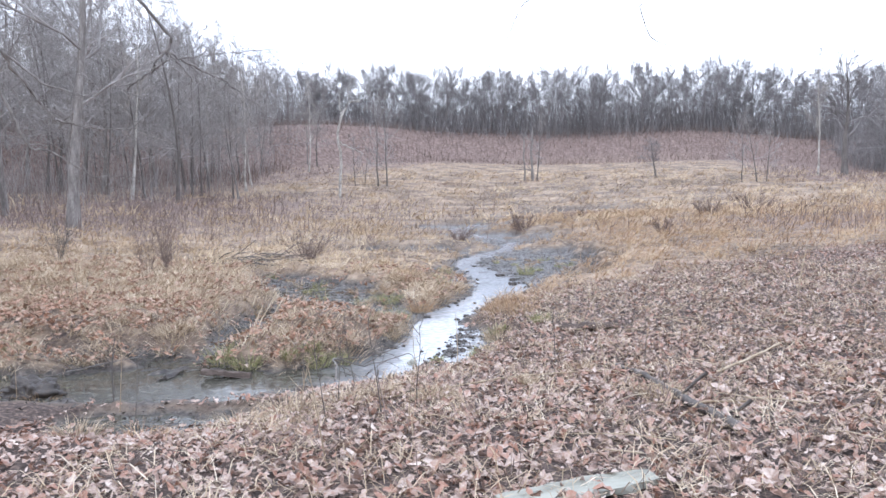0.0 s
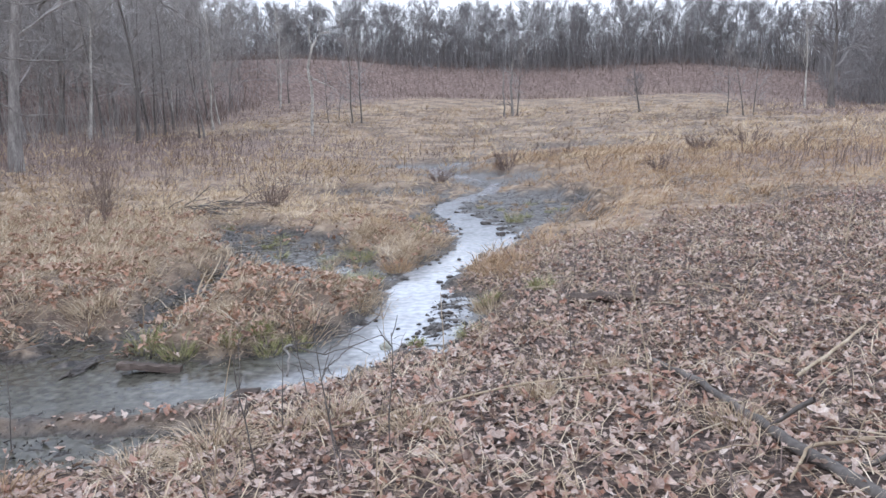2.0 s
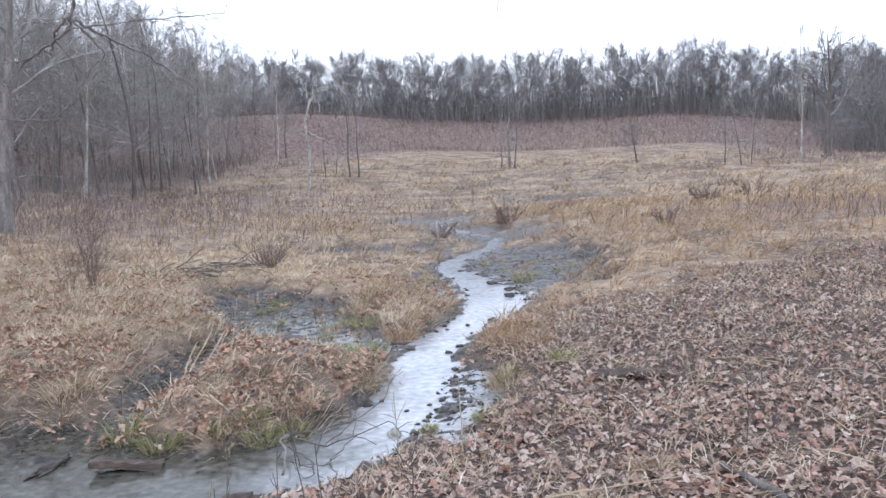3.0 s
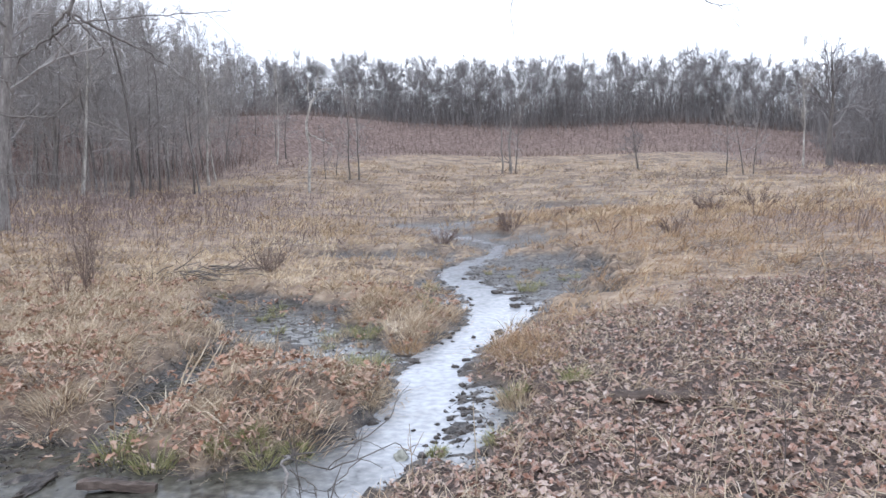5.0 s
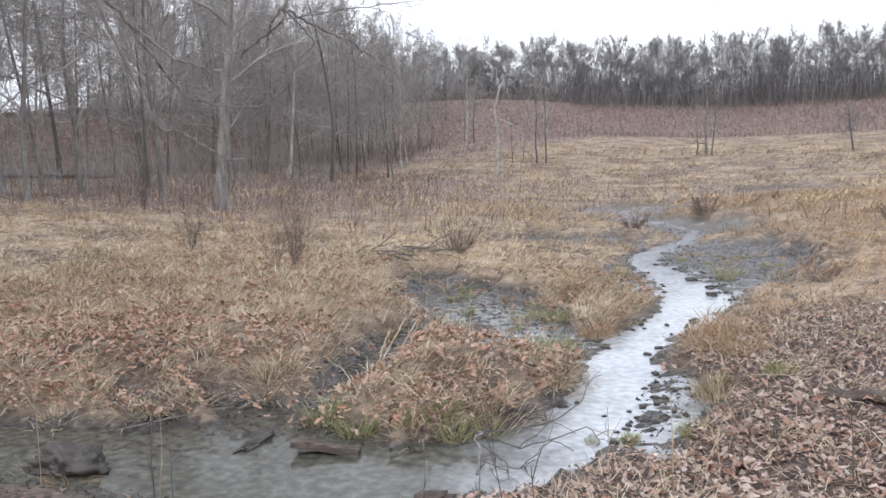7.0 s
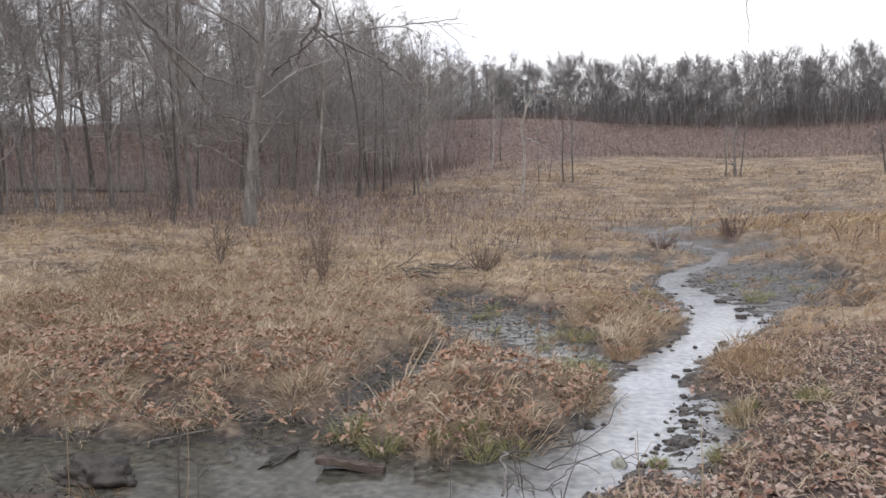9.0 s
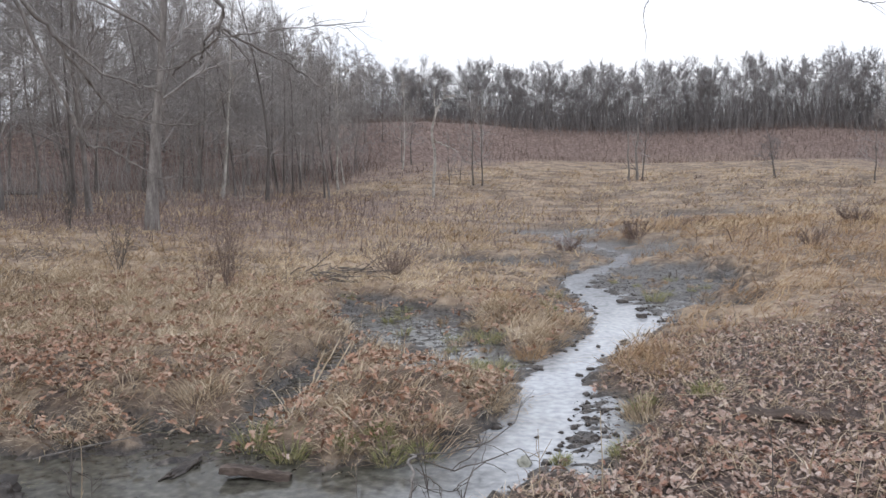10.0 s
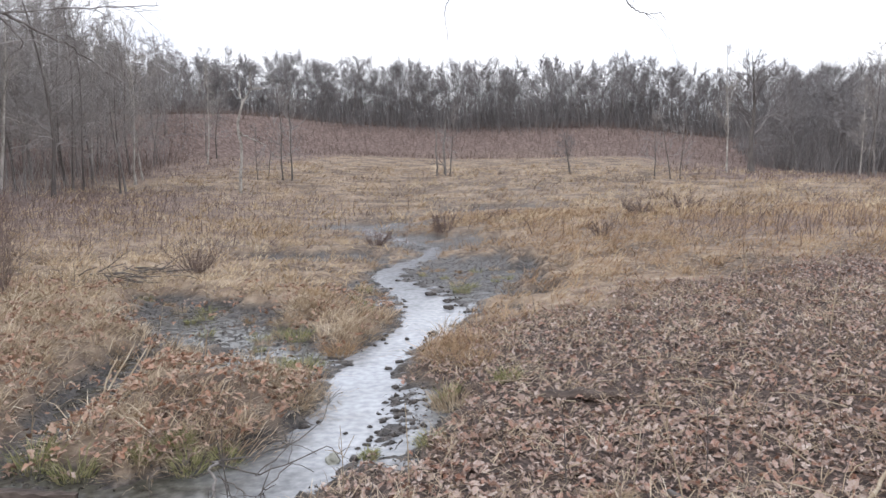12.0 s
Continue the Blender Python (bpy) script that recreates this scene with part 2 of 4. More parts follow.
def height(x, y):
    x, y = np.asarray(x, float), np.asarray(y, float)
    d, side = beside_stream(x, y)
    e = np.maximum(d, 0)
    right = 0.3 * (1 - np.exp(-e / 1.1)) + 0.03 * np.minimum(e, 12) + 0.05 * np.clip(6.5 - y, 0, 9)
    left = 0.2 * (1 - np.exp(-e / 0.5)) + 0.0115 * np.minimum(e, 40)
    hump = 0.14 * np.exp(-((x + 2.9) ** 2 / 0.9 + (y - 8.7) ** 2 / 1.1)) + 0.12 * np.exp(-((x + 6.0) ** 2 / 2.5 + (y - 8.3) ** 2 / 1.4))
    z = np.where(side > 0, right, left + hump) + 0.05 * np.clip(-x - 10 - 0.06 * np.maximum(y - 20, 0), 0, 25)
    z = z * (1 - wet(x, y)) + 0.012 * wet(x, y)
    z = z * (1 - 0.9 * np.exp(-((x + 3.2) ** 2 / 2.6 + (y - 4.5) ** 2 / 0.9)) * (side > 0))
    z = z + 0.06 * fbm(x, y, 1.5, 71) * step(0.3, 1.1, d) * (1 - step(18, 32, y)) * (side < 0) * (1 - wet(x, y))
    z = np.where(d < 0, -0.1 * np.minimum(1, -d / 0.25), z)
    far = np.hypot(x, y)
    z = z + 0.003 * np.clip(y - 38, 0, 14) + 0.064 * np.clip(y - 50, 0, 55) * (1 - 0.5 * step(5, 30, x)) * (1 - wet(x, y))
    wood = step(33, 60, -x)
    rim = far + 1.2 * np.sin(x * 0.09) + 50 * wood
    return z + (5.5 - 0.3 * wood - 0.9 * step(0, 30, x)) * step(107, 130, rim) + 3.5 * step(131, 165, far)


# ---- building helpers ----
def mesh_of(name, verts, faces, mat, smooth=False):
    """A mesh from an array of places and an array of faces with three or four corners each."""
    verts, faces = np.asarray(verts, np.float32), np.asarray(faces, np.int32)
    me = bpy.data.meshes.new(name)
    me.vertices.add(len(verts))
    me.vertices.foreach_set("co", verts.ravel())
    k = faces.shape[1]
    me.loops.add(faces.size)
    me.loops.foreach_set("vertex_index", faces.ravel())
    me.polygons.add(len(faces))
    me.polygons.foreach_set("loop_start", np.arange(len(faces), dtype=np.int32) * k)
    me.polygons.foreach_set("loop_total", np.full(len(faces), k, np.int32))
    me.polygons.foreach_set("use_smooth", np.full(len(faces), smooth))
    me.update(calc_edges=True)
    me.materials.append(mat)
    return me


def child(name, me, parent, label=""):
    ob = new(name, me)
    ob.parent = parent
    return tagged(ob, label) if label else ob


def anchor(name, m, label, category, group=""):
    """The Empty at the base of a thing with parts."""
    ob = new(name)
    ob.empty_display_size = 0.2
    ob.matrix_world = m
    return tagged(ob, label, category, group)


class Tubes:
    """Gathers tapered round stems into one mesh of quads."""

    def __init__(self):
        self.v, self.f, self.n = [], [], 0

    def add(self, points, radii, sides):
        p = np.asarray(points, float)
        d = np.gradient(p, axis=0)
        d /= np.linalg.norm(d, axis=1)[:, None] + 1e-9
        ref = np.where(np.abs(d[:, 2:3]) > 0.85, [[1.0, 0, 0]], [[0, 0, 1.0]])
        a = np.cross(d, ref)
        a /= np.linalg.norm(a, axis=1)[:, None] + 1e-9
        b = np.cross(d, a)
        w = np.arange(sides) * 2 * math.pi / sides
        ring = p[:, None] + np.asarray(radii)[:, None, None] * (a[:, None] * np.cos(w)[None, :, None] + b[:, None] * np.sin(w)[None, :, None])
        i = np.arange(len(p) - 1)[:, None] * sides
        j = np.arange(sides)[None]
        k = (j + 1) % sides
        self.f.append((np.stack([i + j, i + k, i + sides + k, i + sides + j], -1).reshape(-1, 4) + self.n)[:, ::-1])
        self.v.append(ring.reshape(-1, 3))
        self.n += len(p) * sides

    def mesh(self, name, mat, slivers=()):
        """slivers: fine tapering twigs, each as (start, end, thickness)."""
        v, q = np.concatenate(self.v), np.concatenate(self.f)
        if not len(slivers):
            return mesh_of(name, v, q, mat, True)
        a, e = np.array([s[0] for s in slivers]), np.array([s[1] for s in slivers])
        r = np.array([s[2] for s in slivers])[:, None]
        side = np.cross(e - a, np.random.default_rng(len(a)).normal(0, 1, a.shape))
        side *= r / (np.linalg.norm(side, axis=1)[:, None] + 1e-9)
        t = np.stack([a - side, a + side, e], 1).reshape(-1, 3)
        f = np.concatenate([q[:, [0, 1, 2]], q[:, [0, 2, 3]], np.arange(len(t)).reshape(-1, 3) + len(v)])
        return mesh_of(name, np.concatenate([v, t]), f, mat)


def bough(rng, start, way, length, n, wobble, lift):
    """A wandering line of n points that bends upwards by lift as it goes."""
    p, d = [np.array(start, float)], np.array(way, float)
    for _ in range(n - 1):
        d = d + rng.normal(0, wobble, 3) + (0, 0, lift)
        d /= np.linalg.norm(d)
        p.append(p[-1] + d * length / (n - 1))
    return np.array(p)


def along(p, f):
    u = f * (len(p) - 1)
    i = min(int(u), len(p) - 2)
    return p[i] + (p[i + 1] - p[i]) * (u - i), (p[i + 1] - p[i]) / (np.linalg.norm(p[i + 1] - p[i]) + 1e-9)


def sideways(rng, d, angle):
    """A direction that leaves d at that angle, in degrees, to a random side."""
    r = rng.normal(0, 1, 3)
    r -= d * (r @ d)
    r /= np.linalg.norm(r)
    return d * math.cos(radians(angle)) + r * math.sin(radians(angle))


def tree_meshes(seed, tall, thick, limbs, branches, twigs, first, spread, bark, twig_mat, twig_r=0.012, lean=0.03, rise=0.12, sides=8, reach=(0.15, 0.5)):
    """Trunk and bare crown of one tree that stands at the origin."""
    rng = np.random.default_rng(seed)
    trunk, crown = Tubes(), Tubes()
    line = bough(rng, (0, 0, -0.3), (rng.normal(0, lean), rng.normal(0, lean), 1), tall, 10, 0.05, 0.02)
    taper = thick * (1 - np.linspace(0, 0.88, 10) ** 0.85)
    taper[0] *= 1.5
    trunk.add(line, taper, sides)
    fine = []
    for i in range(limbs):
        f = first + (0.9 - first) * (i + rng.random() * 0.8) / limbs
        start, d = along(line, f)
        way = sideways(rng, d, rng.uniform(35, 75) * (1.1 - 0.5 * f))
        size = tall * spread * (1.15 - 0.75 * f) * rng.uniform(0.6, 1.2)
        thin = max(twig_r * 1.6, thick * (1.0 - 0.85 * f) * 0.42)
        limb = bough(rng, start, way, size, 7, 0.28, rise)
        crown.add(limb, np.linspace(thin, twig_r, 7), 5 if thick > 0.15 else 4)
        for _ in range(branches):
            g = rng.uniform(0.2, 1)
            s2, d2 = along(limb, g)
            arm = bough(rng, s2, sideways(rng, d2, rng.uniform(20, 60)), size * rng.uniform(0.3, 0.65) * (1.3 - 0.6 * g), 3, 0.2, rise)
            crown.add(arm, np.linspace(max(thin * 0.4, twig_r), twig_r * 0.6, 3), 3)
            for _ in range(twigs):
                s3, d3 = along(arm, rng.uniform(0.1, 1))
                d4 = sideways(rng, d3, rng.uniform(15, 60)) + (0, 0, rise)
                fine.append((s3, s3 + d4 * size * rng.uniform(*reach), twig_r * rng.uniform(0.4, 0.8)))
    return trunk.mesh("trunk", bark), crown.mesh("crown", twig_mat, fine)


def tree(meshes, x, y, label, turn=0.0, scale=1.0, group="", name="tree"):
    z = float(height(x, y))
    ob = anchor(name, Matrix.LocRotScale((x, y, z - 0.05), Euler((0, 0, radians(turn))), (scale,) * 3), label, "tree", group)
    child("trunk", meshes[0], ob)
    child("crown", meshes[1], ob)
    return ob


def blades(rng, x, y, z, length, width, lie, heading, spread=0.6):
    """Arrays of bent grass blades with their roots at x, y, z; lie: 0 upright, 1 flat; heading: the way that they lean."""
    n = len(x)
    a = heading + rng.normal(0, spread, n)
    lie = np.clip(lie + rng.normal(0, 0.15, n), 0.02, 1.05)
    ca, sa = np.cos(a), np.sin(a)
    w = width * rng.uniform(0.6, 1.3, n)
    tw = rng.uniform(0, math.pi, n)
    ox, oy = np.cos(tw) * w / 2, np.sin(tw) * w / 2
    out1, up1 = length * 0.5 * np.minimum(1, lie * 0.95), length * 0.5 * (1 - 0.82 * np.minimum(lie, 1) ** 1.5)
    out2, up2 = out1 + length * 0.5 * np.minimum(1, lie * 1.25), up1 + length * 0.5 * (1 - 1.25 * lie)
    up2 = np.maximum(up2, 0.01)
    v = np.empty((n, 5, 3), np.float32)
    v[:, 0] = np.stack([x - ox, y - oy, z - 0.02], -1)
    v[:, 1] = np.stack([x + ox, y + oy, z - 0.02], -1)
    v[:, 2] = np.stack([x + ca * out1 - ox * 0.8, y + sa * out1 - oy * 0.8, z + up1], -1)
    v[:, 3] = np.stack([x + ca * out1 + ox * 0.8, y + sa * out1 + oy * 0.8, z + up1], -1)
    v[:, 4] = np.stack([x + ca * out2, y + sa * out2, z + up2], -1)
    f = np.array([(0, 1, 3), (0, 3, 2), (2, 3, 4)])[None] + np.arange(n)[:, None, None] * 5
    return v.reshape(-1, 3), f.reshape(-1, 3)


def leafy(x, y):
    """1 where dead leaves cover the ground: the right bank, and drifts on the left one."""
    d, side = beside_stream(x, y)
    right = (side > 0) * (1 - step(-1.0, 1.4, y - 13.0 - 0.3 * x - 0.5 * np.maximum(x, 0) + 1.2 * fbm(x, y, 4, 3))) * step(0.0, 0.35, d) * (1 - 0.96 * step(0.3, 0.7, wet(x, y)))
    drift = (side < 0) * np.clip(np.exp(-((x + 6.8) ** 2 / 8 + (y - 7.9) ** 2 / 2.6)) * step(-0.45, 0.25, fbm(x, y, 1.3, 47)) + np.exp(-((x + 2.9) ** 2 / 0.5 + (y - 8.2) ** 2 / 0.5)) * 0.8, 0, 1)
    return np.clip(np.maximum(right, drift * (d > 0.1)), 0, 1)


def brushy(x, y):
    """1 where red-stemmed brush grows."""
    far = np.hypot(x, y)
    hill = step(104, 112, far + 1.2 * np.sin(x * 0.09) + 50 * step(33, 60, -x))
    left = 1.15 * np.exp(-((x + 21 + 0.1 * y) ** 2 / 110)) * step(16, 24, y) * (1 - step(40, 60, y))
    right = np.exp(-((x - 7) ** 2 / 14 + (y - 27) ** 2 / 16)) + step(60, 70, y) * step(8, 14, x)
    wood = step(-26, -34, x) if np.ndim(x) == 0 else 1 - step(-34, -26, x)
    return np.clip(hill + 0.8 * left + 0.8 * right + 0.7 * wood * step(58, 72, far + 14 * step(0.95, 1.3, -x / np.maximum(y, 1))), 0, 1)


def mudfield(x, y):
    """1 on the bare muddy ground in the middle of the field."""
    return np.exp(-((x + 3.5) / 6) ** 2) * step(19, 26, y) * (1 - step(55, 75, y)) * step(-0.15, 0.3, fbm(x, y * 0.6, 5, 17))


# ---- ground and water ----
def spread_axis(lo, hi, fine, far, grow=1.16):
    """Even steps from lo to hi, then steps that widen out to far on both sides."""
    mid = list(np.arange(lo, hi, fine))
    out, s, v = [], fine, hi
    while v < far:
        out.append(v)
        s = min(s * grow, 60)
        v += s
    back, s, v = [], fine, lo
    while v > -far:
        s = min(s * grow, 60)
        v -= s
        back.append(v)
    return np.array(back[::-1] + mid + out)


gx, gy = spread_axis(-8.5, 4.2, 0.08, 900, 1.09), spread_axis(1.8, 20.0, 0.095, 900, 1.075)
X, Y = np.meshgrid(gx, gy)
near = np.exp(-np.hypot(X, Y - 8) / 40)
depth, bank_side = beside_stream(X, Y)
ragged = 0.07 * fbm(X, Y, 0.7, 18) + 0.04 * fbm(X, Y, 0.25, 19)
soggy = wet(X, Y)
rough = fbm(X, Y, 0.9, 11) * 0.022 + fbm(X, Y, 0.3, 12) * 0.014
flat_rough = fbm(X, Y, 0.42, 13) * 0.02 + fbm(X, Y, 0.27, 14) * 0.026 - 0.022 + 0.012 * step(14.5, 16.5, Y) + 0.03 * step(19, 25, Y)
Z = height(X, Y) + np.where(depth < 0.02, 0, 1) * near * (rough * (1 - soggy) * np.clip(depth * 3, 0, 1) + flat_rough * soggy)
Z += np.exp(-(depth / 0.16) ** 2) * ragged * 0.9
Z += (1 - near) * 0.12 * fbm(X, Y, 11, 15) * (1 - soggy) * step(2, 10, depth)
ny, nx = X.shape
idx = np.arange(nx * ny).reshape(ny, nx)
quads = np.stack([idx[:-1, :-1], idx[:-1, 1:], idx[1:, 1:], idx[1:, :-1]], -1).reshape(-1, 4)
ground_mesh = mesh_of("ground", np.stack([X, Y, Z], -1).reshape(-1, 3), quads, GROUND, True)
centre = mudfield(X, Y)
mud_mask = np.clip(np.maximum(1 - step(0.02, 0.26, depth + 0.1 * fbm(X, Y, 0.8, 16)), step(0.3, 0.8, soggy)) + 0.35 * centre, 0, 1)
for key, mask in (("mud", mud_mask), ("leafy", leafy(X, Y)), ("brush", brushy(X, Y))):
    layer = ground_mesh.attributes.new(key, "FLOAT", "POINT")
    layer.data.foreach_set("value", mask.ravel().astype(np.float32))
tagged(new("ground", ground_mesh), "marshy meadow ground with dead grass, leaf mould and mud", "ground", kind="structure")

wx, wy = np.arange(-16, 1.2, 0.2), np.arange(3.0, 40, 0.2)
WX, WY = np.meshgrid(wx, wy)
widx = np.arange(WX.size).reshape(WX.shape)
wquads = np.stack([widx[:-1, :-1], widx[:-1, 1:], widx[1:, 1:], widx[1:, :-1]], -1).reshape(-1, 4)
water_mesh = mesh_of("water", np.stack([WX, WY, 0 * WX], -1).reshape(-1, 3), wquads, WATER, True)
# share of the pale ramp: cloudy water plus painted sky sheen
silt_sheen = step(-2.6, -1.0, WX + 0.35 * (WY - 7) + 0.4 * fbm(WX, WY, 2, 21)) * (1 - 0.55 * step(0.05, 0.45, beside_stream(WX, WY)[0])) * np.clip(1 - 0.4 * fbm(WX, WY, 1.2, 22), 0.4, 1)
silt_sheen_layer = water_mesh.attributes.new("silt_sheen", "FLOAT", "POINT")
silt_sheen_layer.data.foreach_set("value", silt_sheen.ravel().astype(np.float32))
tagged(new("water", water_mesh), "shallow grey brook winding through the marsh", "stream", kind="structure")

# ---- trees ----
WOOD = [tree_meshes(100 + i, 15 + 1.5 * (i % 3), 0.095 + 0.02 * (i % 4), 16, 8, 16, 0.16, 0.31, DARK_BARK if i % 2 == 0 else BARK, TWIGS, 0.0145, rise=0.05, reach=(0.14, 0.46)) for i in range(6)]
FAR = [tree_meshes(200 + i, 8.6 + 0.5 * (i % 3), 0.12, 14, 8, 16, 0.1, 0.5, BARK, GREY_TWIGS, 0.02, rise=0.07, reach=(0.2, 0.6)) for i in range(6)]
OAK = tree_meshes(310, 17, 0.2, 22, 10, 22, 0.26, 0.34, BARK, TWIGS, 0.012, 0.01, rise=0.02, reach=(0.06, 0.24))
WIDE_OAK = tree_meshes(311, 11.5, 0.3, 20, 9, 16, 0.3, 0.48, DARK_BARK, DARK_TWIGS, 0.018, 0.01, rise=0.06, reach=(0.08, 0.3))
BIRCH = [tree_meshes(320 + i, 14, 0.11, 14, 6, 12, 0.25, 0.2, PALE_BARK, PALE_TWIGS, 0.011, 0.05) for i in range(3)]
SAPLING = [tree_meshes(330 + i, 5.5, 0.05, 10, 5, 8, 0.2, 0.32, DARK_BARK, TWIGS, 0.010, 0.04, sides=6) for i in range(3)]

tree(OAK, -18.9, 22.4, "thick grey oak with bare boughs at the wood's edge", 40)
for i, (x, y, kind, s, label) in enumerate((
        (-26.0, 20.2, WOOD[1], 1.0, "grey bare tree leaning at the edge of the wood"),
        (-30.5, 41.0, BIRCH[0], 1.0, "pale-barked bare birch before the dark wood"),
        (-26.5, 40.0, WOOD[2], 0.8, "dark bare tree beside the birches"),
        (-37.0, 60.0, BIRCH[1], 0.9, "slim pale birch at the wood's edge"),
        (-29.8, 54.0, BIRCH[2], 0.9, "slender pale birch at the wood's edge"),
        (-31.5, 58.0, BIRCH[0], 0.7, "short pale birch at the wood's edge"),
        (-35.4, 77.5, BIRCH[1], 0.8, "white dead snag leaning over the field's edge"),
        (-24.0, 62.4, SAPLING[0], 0.9, "thin dark sapling in the straw field"),
        (-24.1, 65.0, SAPLING[1], 0.8, "thin dark sapling in the straw field"),
        (-22.0, 62.7, SAPLING[2], 1.6, "tall dark sapling standing in a pair"),
        (-21.3, 62.9, SAPLING[1], 1.6, "tall dark sapling standing in a pair"),
        (-9.6, 72.0, SAPLING[0], 1.4, "grey bare sapling in the middle of the field"),
        (1.13, 72.2, WIDE_OAK, 0.33, "pale grey small tree with a spread crown"),
        (8.3, 70.9, SAPLING[2], 1.15, "dark thin tree at the field's far side"),
        (9.0, 66.2, SAPLING[0], 1.1, "dark thin tree at the field's far side"),
        (9.7, 66.1, SAPLING[1], 1.0, "dark thin tree at the field's far side"),
        (15.4, 77.1, BIRCH[2], 0.88, "pale birch with a thick white trunk"),
        (26.4, 75.6, BIRCH[0], 0.6, "pale slim tree before the far side wood"),
        (27.3, 76.0, WOOD[0], 0.85, "tall grey bare tree with a wide crown"),
        (18.0, 79.0, WIDE_OAK, 1.0, "dark bare oak with a round crown"))):
    tree(kind, x, y, label, 37 * i, s)

rng = np.random.default_rng(5)
count = 0
while count < 165:
    x, y = rng.uniform(-85, -24), rng.uniform(8, 108)
    edge = -25 - 0.32 * max(0, y - 36) + 2.5 * math.sin(y * 0.3)
    if x < edge and rng.random() < math.exp((x - edge) / 22):
        low = 0.62 + 0.38 * float(step(0.45, 0.85, -x / y))
        tree(WOOD[count % 6], x, y, "bare grey tree in the dense winter wood", rng.uniform(0, 360), low * rng.uniform(0.75, 1.1), "trees of the left wood")
        count += 1
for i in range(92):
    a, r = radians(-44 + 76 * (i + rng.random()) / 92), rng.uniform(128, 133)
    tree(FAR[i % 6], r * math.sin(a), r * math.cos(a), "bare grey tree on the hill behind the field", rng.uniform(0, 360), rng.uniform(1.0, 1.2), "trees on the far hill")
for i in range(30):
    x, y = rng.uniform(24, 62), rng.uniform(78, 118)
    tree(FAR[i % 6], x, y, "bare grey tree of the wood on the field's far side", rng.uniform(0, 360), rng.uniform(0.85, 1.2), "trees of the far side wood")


def far_woods(n, seed):
    """The wood behind the first row of trees on the hill, as one thing."""
    r = np.random.default_rng(seed)
    vs, fs, base = [], [], 0
    shapes = []
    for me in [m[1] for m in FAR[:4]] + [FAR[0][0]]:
        v = np.empty(len(me.vertices) * 3, np.float32)
        me.vertices.foreach_get("co", v)
        k = len(me.polygons[0].vertices)
        f = np.empty(len(me.loops), np.int32)
        me.loops.foreach_get("vertex_index", f)
        shapes.append((v.reshape(-1, 3), f.reshape(-1, k)))
    for i in range(n):
        a, d = radians(-46 + 82 * (i + r.random()) / n), r.uniform(135, 150)
        x, y, t, s = d * math.sin(a), d * math.cos(a), r.uniform(0, 6.28), r.uniform(0.95, 1.15)
        v, f = shapes[i % 4]
        c, q = math.cos(t) * s, math.sin(t) * s
        vs.append(v @ np.array([(c, q, 0), (-q, c, 0), (0, 0, s)]) + (x, y, float(height(x, y))))
        fs.append(f + base)
        base += len(v)
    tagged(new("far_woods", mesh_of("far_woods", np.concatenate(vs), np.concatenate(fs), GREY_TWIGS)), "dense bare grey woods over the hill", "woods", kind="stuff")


far_woods(62, 9)

# ---- grass, brush and leaves ----
def scatter(rng, n, x0, x1, y0, y1, keep):
    x, y = rng.uniform(x0, x1, n), rng.uniform(y0, y1, n)
    ok = rng.random(n) < keep(x, y)
    return x[ok], y[ok]


def fan(rng, n, near_r, far_r, keep):
    """Places spread over the field in front, thinning out with distance."""
    a, r = np.radians(rng.uniform(-68, 42, n)), near_r * (far_r / near_r) ** rng.random(n)
    x, y = r * np.sin(a), 1.5 + r * np.cos(a)
    ok = rng.random(n) < keep(x, y)
    return x[ok], y[ok]


def sward(name, label, mat, rng, x, y, length, width, lie, spread=0.8, lift=0.0):
    heading = fbm(x, y, 1.6, 31) * 2.6 + fbm(x, y, 0.5, 32) * 1.2
    far = np.hypot(x, y)
    grow_w = width * np.clip(far / 12, 1, 6)
    v, f = blades(rng, x, y, height(x, y) + lift, length * rng.uniform(0.5, 1.3, len(x)), grow_w, lie, heading, spread)
    return tagged(new(name, mesh_of(name, v, f, mat)), label, "grass", kind="stuff")


def straw_keep(x, y):
    d, side = beside_stream(x, y)
    return (d > 0.05) * (1 - 0.85 * mudfield(x, y)) * (1 - step(0.28, 0.72, wet(x, y))) * (1 - 0.85 * leafy(x, y)) * (1 - 0.9 * (side > 0) * (y < 30)) * (1 - 0.6 * brushy(x, y))


def rust_keep(x, y):
    d, side = beside_stream(x, y)
    isle = np.exp(-((x + 3.1) ** 2 / 0.8 + (y - 14.2) ** 2 / 3.0))
    edge = (side > 0) * np.exp(-((d - 0.5) / 0.45) ** 2) * (y > 9.8)
    return (d > 0.1) * (1 - step(0.28, 0.72, wet(x, y))) * np.clip((side > 0) * (1 - leafy(x, y)) + isle + edge, 0, 1) * (1 - 0.5 * brushy(x, y))


def patchy(keep, size, seed, low=-0.1, high=0.35):
    """Where keep allows, in patches."""
    return lambda x, y: keep(x, y) * step(low, high, fbm(x, y, size, seed))


